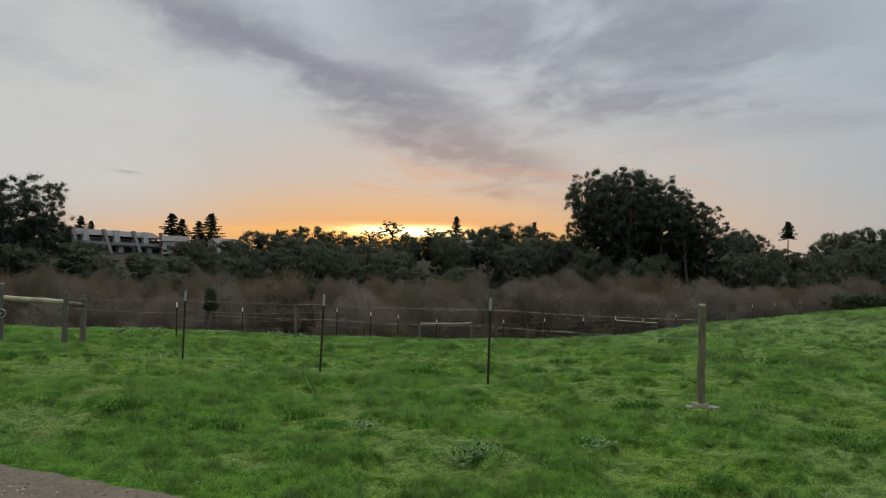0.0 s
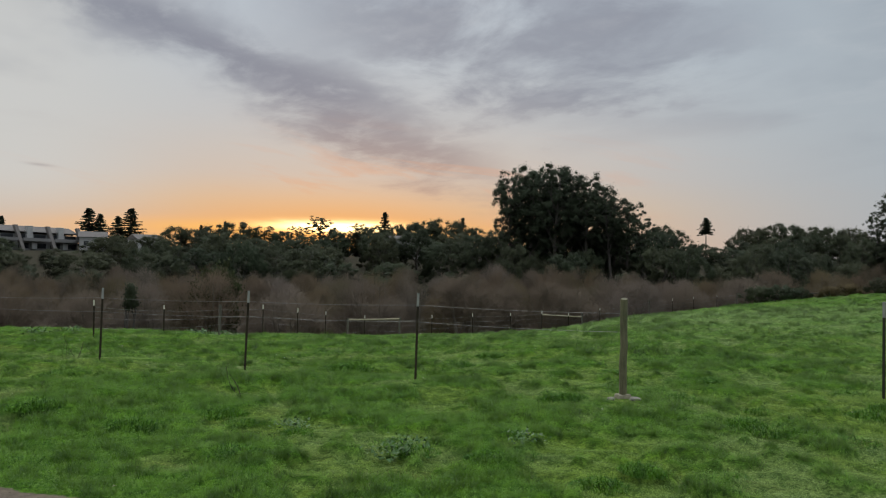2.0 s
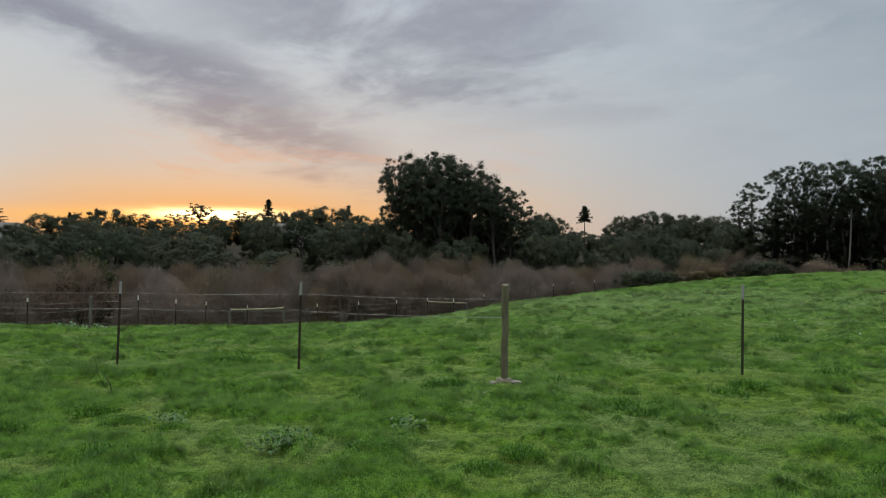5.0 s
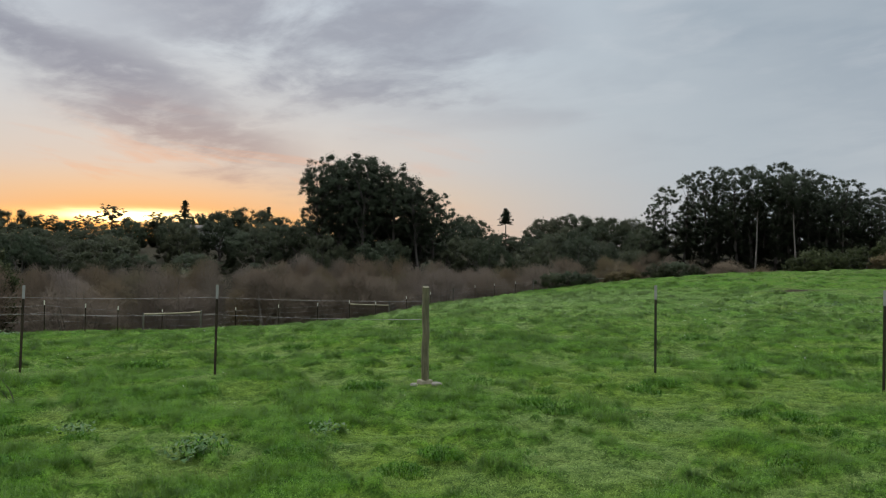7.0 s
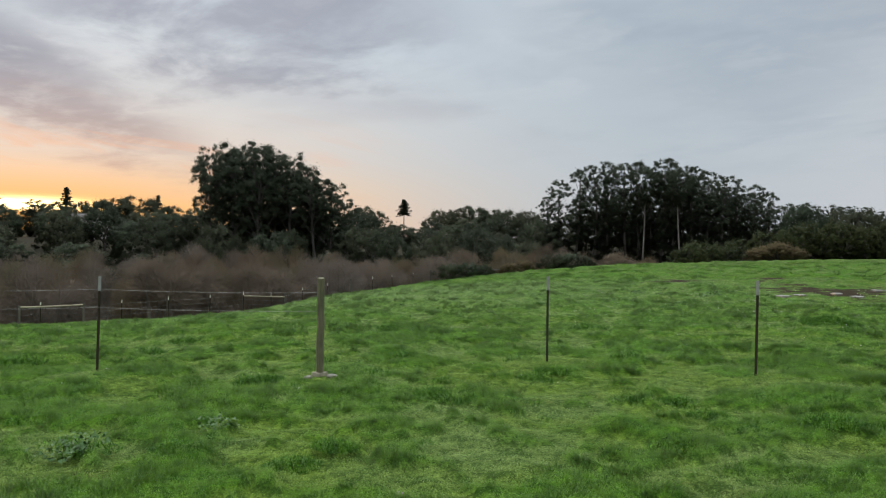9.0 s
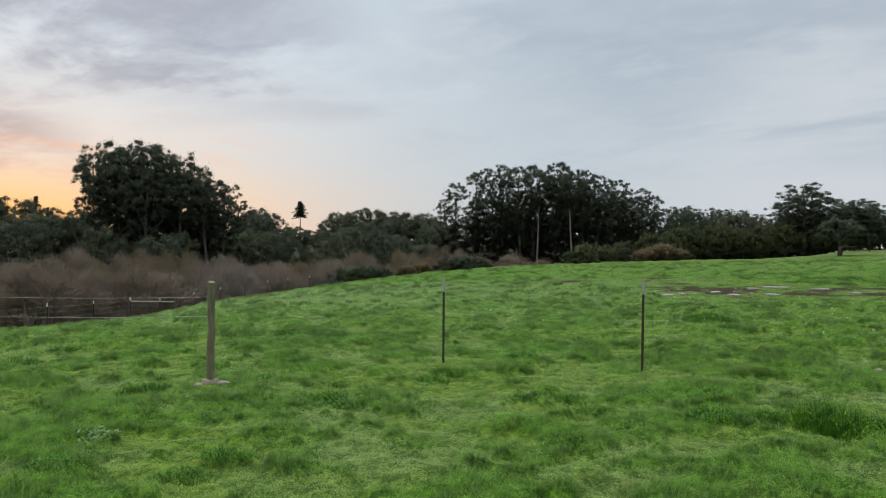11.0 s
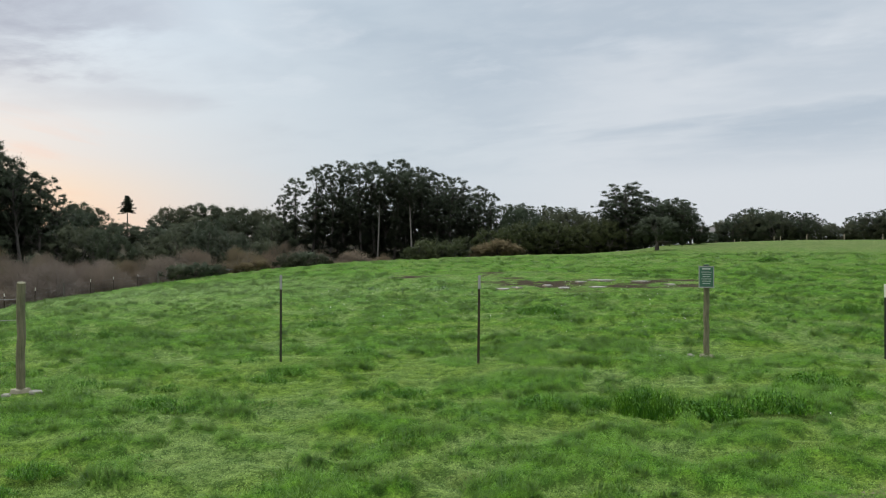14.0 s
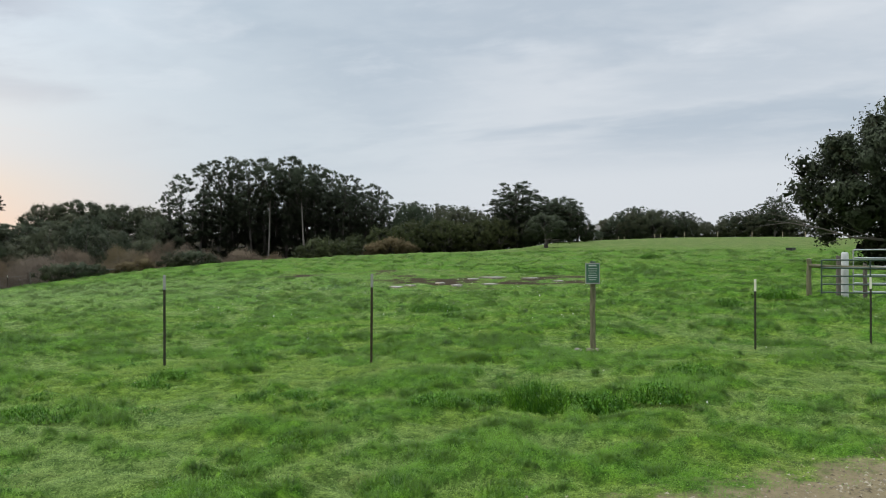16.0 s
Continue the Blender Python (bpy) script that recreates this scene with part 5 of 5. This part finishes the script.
wood_post(78.45, 25.4, 1.18, 0.07, "corral_post", "square-cut weathered timber corral post", False, M_POST, "corral posts")
wood_post(80.2, 26.4, 1.18, 0.075, "corral_post", "dark red-brown timber corral post", False, M_GREYWOOD, "corral posts")
wood_post(81.7, 26.0, 1.05, 0.06, "corral_post", "grey timber corral post", False, M_GREYWOOD, "corral posts")
tube_gate(79.15, 25.3, 84.8, 25.6, 1.05, 5, M_GREENTUBE, "green tubular steel field gate", 3)
tube_gate(81.0, 28.5, 87.0, 28.5, 1.45, 6, M_GALV, "tall grey tubular corral panel", 4)
rail((78.45, 25.35), (84.9, 25.7), 0.92, 0.05, M_POST, "weathered timber corral rail")
x, y = polar(80.55, 25.8)
g = Geo()
g.tube([(0, 0, -0.3), (0, 0, 1.28), (0, 0, 1.31)], [0.10, 0.10, 0.075], 14)
ob = new("white_pipe_post", g.mesh("white_pipe_post", M_WHITEPIPE, False))
ob.location = (x, y, ground_z(x, y))
tagged(ob, "thick white pipe post beside the corral gate", "post")

# feeding trough and far fence on the plateau
x, y = polar(77.4, 105)
g = Geo()
g.box((0, 0, 0.18), (1.9, 0.7, 0.36), None, 0.04)
g.box((0, 0, 0.38), (2.0, 0.8, 0.06), None, 0.02)
ob = new("feed_trough", g.mesh("feed_trough", M_TROUGH))
ob.location = (x, y, ground_z(x, y) - 0.02)
tagged(ob, "long black trough lying in the field", "trough")
for az in (64.9, 66.1, 66.5, 68.6, 69.0, 70.6, 72.8, 75.0, 76.9, 78.3):
    wood_post(float(az), 228, 1.5, 0.09, "plateau_post", "distant pale fence post on the field edge", False, M_RAIL, "plateau posts")


# ------------------------------------------------------------------ houses
def condominium(az, r, base, turn):
    x, y = polar(az, r)
    ob = thing("condominium_building", pose(x, y, base, 0, 0, turn) @ Matrix.Diagonal((1.02, 0.8, 0.8, 1)), "grey stepped hillside condominium with slanted fins and pale chimneys", "building")
    U, n = 9.6, 3
    g = Geo()
    g.box((0, 4, 0.2), (U * n, 8, 6.4))
    part("wall", g.mesh("wall", M_WALL), ob)
    g = Geo()
    g.add([(-U * n / 2, -0.2, 4.2), (U * n / 2, -0.2, 4.2), (U * n / 2, 5, 6.3), (-U * n / 2, 5, 6.3), (-U * n / 2, 8.2, 3.6), (U * n / 2, 8.2, 3.6)], [(0, 1, 2, 3), (3, 2, 5, 4), (0, 3, 4), (1, 5, 2)])
    part("roof", g.mesh("roof", M_ROOF), ob)
    for k in range(n + 1):
        g = Geo()
        xx = -U * n / 2 + U * k
        v = [(xx + s, yy, zz) for s in (-0.5, 0.5) for yy, zz in ((-4.6, -3.0), (-3.6, -3.0), (1.2, 6.2), (0.2, 6.4))]
        g.add(v, [(0, 1, 2, 3), (7, 6, 5, 4), (0, 4, 5, 1), (1, 5, 6, 2), (2, 6, 7, 3), (3, 7, 4, 0)])
        part("fin", g.mesh("fin", M_ROOF), ob)
    for k in range(n):
        xx = -U * n / 2 + U * (k + 0.5)
        g = Geo()
        g.box((xx - 1.0, 0.3, 4.0), (1.7, 1.5, 4.4), None, 0.05)
        part("chimney", g.mesh("chimney", M_PALEWALL), ob, "pale boxy chimney")
        for dx, w in ((-3.2, 1.9), (2.2, 3.4)):
            g = Geo()
            g.box((xx + dx, -0.05, 2.6), (w, 0.16, 1.5))
            part("window", g.mesh("window", M_GLASS), ob)
        g = Geo()
        g.box((xx, -1.3, 1.1), (U - 1.3, 2.6, 0.22))
        g.box((xx, -2.55, 1.65), (U - 1.3, 0.12, 0.9))
        part("balcony", g.mesh("balcony", M_WALL), ob)
        for dx, w in ((-2.6, 3.0), (2.4, 3.4)):
            g = Geo()
            g.box((xx + dx, -0.05, -0.5), (w, 0.16, 1.7))
            part("window", g.mesh("window", M_GLASS), ob)
        g = Geo()
        g.box((xx + 0.2, -0.4, -0.5), (1.6, 0.9, 2.2))
        part("pier", g.mesh("pier", M_PALEWALL), ob)
    return ob


condominium(-22.5, 240, 5.9, 60)


def small_house(az, r, base, w, h, turn, label):
    x, y = polar(az, r)
    ob = thing("house", pose(x, y, base, 0, 0, turn), label, "building", "distant houses")
    g = Geo()
    g.box((0, 0, h / 2 - 1.5), (w, 7, h + 3))
    part("wall", g.mesh("wall", M_PALEWALL), ob)
    g = Geo()
    g.add([(-w / 2 - 0.4, -4, h - 0.1), (w / 2 + 0.4, -4, h - 0.1), (w / 2 + 0.4, 4, h - 0.1), (-w / 2 - 0.4, 4, h - 0.1), (-w / 2 - 0.4, 0, h + 1.6), (w / 2 + 0.4, 0, h + 1.6)],
          [(0, 1, 5, 4), (2, 3, 4, 5), (0, 4, 3), (1, 2, 5), (0, 3, 2, 1)])
    part("roof", g.mesh("roof", M_ROOF), ob)
    for k in range(max(2, int(w / 3))):
        g = Geo()
        g.box((-w / 2 + (k + 0.5) * w / max(2, int(w / 3)), -3.52, h * 0.55), (1.3, 0.12, 1.2))
        part("window", g.mesh("window", M_GLASS), ob)
    return ob


small_house(-18.9, 248, 4.4, 7, 4.2, 18, "pale house half hidden by hillside trees")
small_house(-15.7, 252, 5.0, 7, 3.4, 40, "pale gabled house half hidden by hillside trees")
small_house(2.4, 240, 6.2, 9, 3.4, 0, "pale house half hidden by hillside trees")
OAK.place(64.2, 300, top=1.42, width=1.2)
OAK.place(64.6, 302, top=1.35, width=1.2)
small_house(64.3, 312, 7.0, 4.6, 2.6, -60, "white house beyond the far field edge")


# ------------------------------------------------------------------ tussocks, weeds, puddles, stones
def tuft_mesh(rng, n=620, h=0.22, w=0.30):
    a, d = rng.uniform(0, 6.28, n), w * np.sqrt(rng.uniform(0, 1, n))
    x, y = np.cos(a) * d * 1.3, np.sin(a) * d
    hh = h * (1.15 - 0.75 * (d / w) ** 2) * rng.uniform(0.5, 1.15, n)
    t = blades(x, y, np.zeros(n), hh, rng.uniform(0.006, 0.014, n), rng.uniform(0.15, 0.8, n), rng)
    a, d = rng.uniform(0, 6.28, n), w * np.sqrt(rng.uniform(0, 1, n))
    z = h * 0.75 * (1.0 - (d / w) ** 2) * rng.uniform(0.3, 1.0, n) + 0.01
    l = leaflets(np.cos(a) * d * 1.3, np.sin(a) * d, z, rng.uniform(0.012, 0.03, n), rng)
    me = tri_mesh("grass_tuft", np.concatenate([t, l]), M_TUFT)
    me.attributes.new("tuft", "FLOAT", "POINT").data.foreach_set("value", np.ones(6 * n, np.float32))
    return me


def weed_tri(rng, n=110, h=0.13, w=0.20):
    c = np.stack([rng.normal(0, w * 0.55, n), rng.normal(0, w * 0.55, n), rng.uniform(0.03, h, n)], -1)
    return leaflets(c[:, 0], c[:, 1], c[:, 2], rng.uniform(0.02, 0.045, n), rng)


TUFTS = [tuft_mesh(R_(200 + k)) for k in range(4)]
TALLTUFTS = [tuft_mesh(R_(220 + k), 1500, 0.36, 0.40) for k in range(2)]
LOWTUFTS = [tuft_mesh(R_(210 + k), 260, 0.20, 0.28) for k in range(4)]


def plant(me, az, r, s, label, category, group, flat=1.0):
    x, y = polar(az, r)
    ob = new(me.name.split(".")[0], me)
    ob.matrix_world = pose(x, y, ground_z(x, y) - 0.015, 0, 0, random.uniform(0, 360)) @ Matrix.Diagonal((s, s, s * flat, 1))
    return tagged(ob, label, category, group)


random.seed(31)
BIGTUFT = [(57.0, 8.3, 0.6), (60.1, 8.4, 1.6), (60.8, 8.4, 1.7), (61.5, 8.3, 1.4), (62.4, 8.2, 1.0), (63.3, 8.25, 1.0), (64.2, 8.3, 0.85), (65.0, 8.3, 1.05), (65.8, 8.3, 0.75), (71.0, 10.1, 1.0), (71.8, 10.3, 1.1), (69.1, 8.6, 1.0),
           (69.9, 10.2, 0.7), (76.7, 25.0, 1.6), (75.4, 25.0, 1.4), (73.5, 21.0, 1.2), (68.3, 70, 2.6), (53.3, 19.5, 1.3), (52.2, 19.6, 1.2), (54.4, 19.7, 1.1)]
for az, r, k in BIGTUFT:
    plant(random.choice(TUFTS if k < 1.3 or r > 12 else TALLTUFTS), az, r, k if k < 1.3 or r > 12 else k / 1.9, "rank dark green tussock of long grass", "grass tuft", "tall tussocks")
SMALLTUFT = [(43.9, 9.2, 0.8), (33.7, 10.4, 0.9), (35.2, 10.8, 0.8), (48.8, 7.8, 0.7), (53.7, 8.2, 0.8), (52.6, 8.3, 0.7), (26.4, 9.1, 0.8), (22.8, 12.1, 0.9), (19.8, 6.5, 0.6), (17.1, 6.2, 0.7), (24.0, 11.9, 0.9), (14.0, 10.1, 0.9),
             (14.8, 10.1, 0.8), (-1.8, 12.9, 1.0), (-0.9, 13.1, 1.1), (-2.6, 13.0, 0.8), (40.7, 9.1, 0.7), (45.9, 8.5, 0.7), (8.9, 15.9, 1.0), (23.2, 16.1, 1.0), (37.4, 17.3, 1.1), (-4.8, 8.2, 0.7), (-15.9, 8.5, 0.8),
             (-21.8, 9.5, 0.8), (9.2, 6.6, 0.7), (-10.1, 9.2, 0.8), (6.6, 14.3, 1.0), (-20.8, 13.0, 0.9), (-8.9, 6.9, 0.7), (-9.9, 7.1, 0.6)]
for az, r, k in SMALLTUFT:
    plant(random.choice(TUFTS), az, r, k, "small tussock of longer green grass", "grass tuft", "small tussocks", 0.8)
for k in range(170):
    az, r = random.uniform(-29, 84), 6.0 + 22.0 * random.random() ** 0.8
    if bare_amount(*np.array(polar(az, r))) < 0.1:
        plant(random.choice(LOWTUFTS), az, r, random.uniform(0.4, 1.0), "small tussock of longer green grass", "grass tuft", "small tussocks", random.uniform(0.5, 0.8))
def dead_stalk(az, r, seed):
    x, y = polar(az, r)
    g, q = Geo(), R_(seed)
    for k in range(3):
        a, h = q.uniform(0, 6.28), q.uniform(0.2, 0.5)
        tip = (math.cos(a) * h * 0.55, math.sin(a) * h * 0.55, h)
        g.tube(bent((0, 0, -0.03), tip, q, 0.08, 5), [0.005, 0.004, 0.0035, 0.003, 0.002], 4, False)
    ob = new("dead_stalk", g.mesh("dead_stalk", M_DARKBARK))
    ob.location = (x, y, ground_z(x, y))
    tagged(ob, "thin dry leafless weed stalk leaning in the grass", "dead weed", "dead stalks")


for k, (az, r) in enumerate(((-20.3, 15.6), (-19.6, 15.9), (-8.9, 10.2))):
    dead_stalk(az, r, 820 + k)
weed_tris = []
for az, r, k in [(2.2, 7.0, 1.1), (2.9, 7.05, 0.9), (-5.2, 8.4, 0.9), (45.8, 30.5, 1.5), (45.0, 30.0, 1.3), (40.7, 31.5, 1.4), (-11.9, 28.5, 2.0), (-10.4, 28.8, 2.2), (-9.3, 28.9, 1.8), (-22, 26.5, 1.8), (-20, 27, 1.6), (11.5, 7.4, 0.8)]:
    x, y = polar(az, r)
    weed_tris.append(weed_tri(R_(int(az * 10) + 900)) * k + np.array([x, y, ground_z(x, y)]))
tagged(new("weeds", tri_mesh("weeds", np.concatenate(weed_tris), M_WEED)), "low pale-leaved weeds scattered in the grass", "weeds", kind="stuff")

# white flowers sprinkled over the slope
q = R_(301)
k = 700
fa, fr = np.radians(np.concatenate([q.uniform(36, 66, 500), q.uniform(-28, 84, 200)])), np.concatenate([q.uniform(15, 36, 500), q.uniform(8, 30, 200)])
fx, fy = fr * np.sin(fa), fr * np.cos(fa)
flowers = leaflets(fx, fy, ground_z(fx, fy) + q.uniform(0.04, 0.09, k), (0.009 + 0.0007 * fr) * q.uniform(0.6, 1.3, k), q)
tagged(new("white_flowers", tri_mesh("white_flowers", flowers, M_FLOWER)), "tiny white flowers dotted over the meadow", "flowers", kind="stuff")


def puddle(az, r, w, d, seed):
    x, y = polar(az, r)
    q, g = R_(seed), Geo()
    ring = [(math.cos(2 * math.pi * k / 18) * w * q.uniform(0.6, 1.15), math.sin(2 * math.pi * k / 18) * d * q.uniform(0.6, 1.15), 0) for k in range(18)]
    low = [(a * 1.02, b * 1.02, -0.05) for a, b, _ in ring]
    g.add(ring + low, [tuple(range(18))] + [(k, 18 + k, 18 + (k + 1) % 18, (k + 1) % 18) for k in range(18)])
    ob = new("puddle", g.mesh("puddle", M_WATER))
    ob.matrix_world = pose(x, y, ground_z(x, y) + 0.03, 0, 0, -az)
    tagged(ob, "shallow puddle of rainwater on bare mud", "puddle", "puddles")


for k, (az, r, w, d) in enumerate(((50.2, 32.8, 0.32, 0.5), (51.2, 33.4, 0.25, 0.4), (53.4, 34.4, 0.22, 0.5), (54.6, 33.2, 0.3, 0.6), (55.7, 36.4, 0.3, 0.5), (57.3, 37.0, 0.65, 0.7), (57.0, 33.4, 0.35, 0.5), (60.0, 35.8, 0.4, 0.5), (61.9, 34.2, 0.3, 0.5))):
    puddle(az, r, w, d, 401 + k)

# gravel on the track
q = R_(501)
gx, gy = q.uniform(-9, 12, 160000), q.uniform(-4, 9, 160000)
dep, rr = track_depth(gx, gy), np.hypot(gx, gy)
ok = (dep > 0.12 * q.normal(0, 1, 160000) * 2 + 0.25) & (dep < 3.5) & (rr > 4.3) & (rr < 11) & (gy > -1.5)
gx, gy = gx[ok][:30000], gy[ok][:30000]
k = len(gx)
gs = q.uniform(0.004, 0.020, k)
base = np.stack([gx, gy, ground_z(gx, gy)], -1)
corner = q.normal(0, 1, (k, 5, 3)) * np.array([0.55, 0.55, 0.25])
corner = np.array([(0, 0, 0.6), (1, 0, 0), (-0.4, 0.9, 0), (-0.5, -0.8, 0), (0.2, 0.1, -0.3)]) + corner * 0.35
pts = base[:, None, :] + corner * gs[:, None, None]
tri = np.concatenate([pts[:, f] for f in ((0, 1, 2), (0, 2, 3), (0, 3, 1))])
M_GRAVEL = leafy("track_gravel", [(0.10, 0.082, 0.058), (0.19, 0.16, 0.115), (0.40, 0.36, 0.28)], rough=0.9)
tagged(new("gravel", tri_mesh("gravel", tri, M_GRAVEL)), "loose grey-brown gravel on the bare track", "gravel", kind="stuff")


def stone(az, r, s, seed):
    q = R_(seed)
    bm = bmesh.new()
    bmesh.ops.create_icosphere(bm, subdivisions=2, radius=s)
    for v in bm.verts:
        v.co = Vector((v.co.x * 1.3, v.co.y, v.co.z * 0.6)) * q.uniform(0.85, 1.12)
    me = bpy.data.meshes.new("stone")
    bm.to_mesh(me)
    bm.free()
    me.materials.append(M_ROCK)
    x, y = polar(az, r)
    ob = new("stone", me)
    ob.location = (x, y, ground_z(x, y) + 0.2 * s)
    tagged(ob, "small pale stone lying in the grass", "stone", "stones")


for k, (az, r, s) in enumerate(((24.6, 5.35, 0.035), (63.4, 12.9, 0.07), (19.2, 10.2, 0.06), (17.5, 10.15, 0.05))):
    stone(az, r, s, 600 + k)
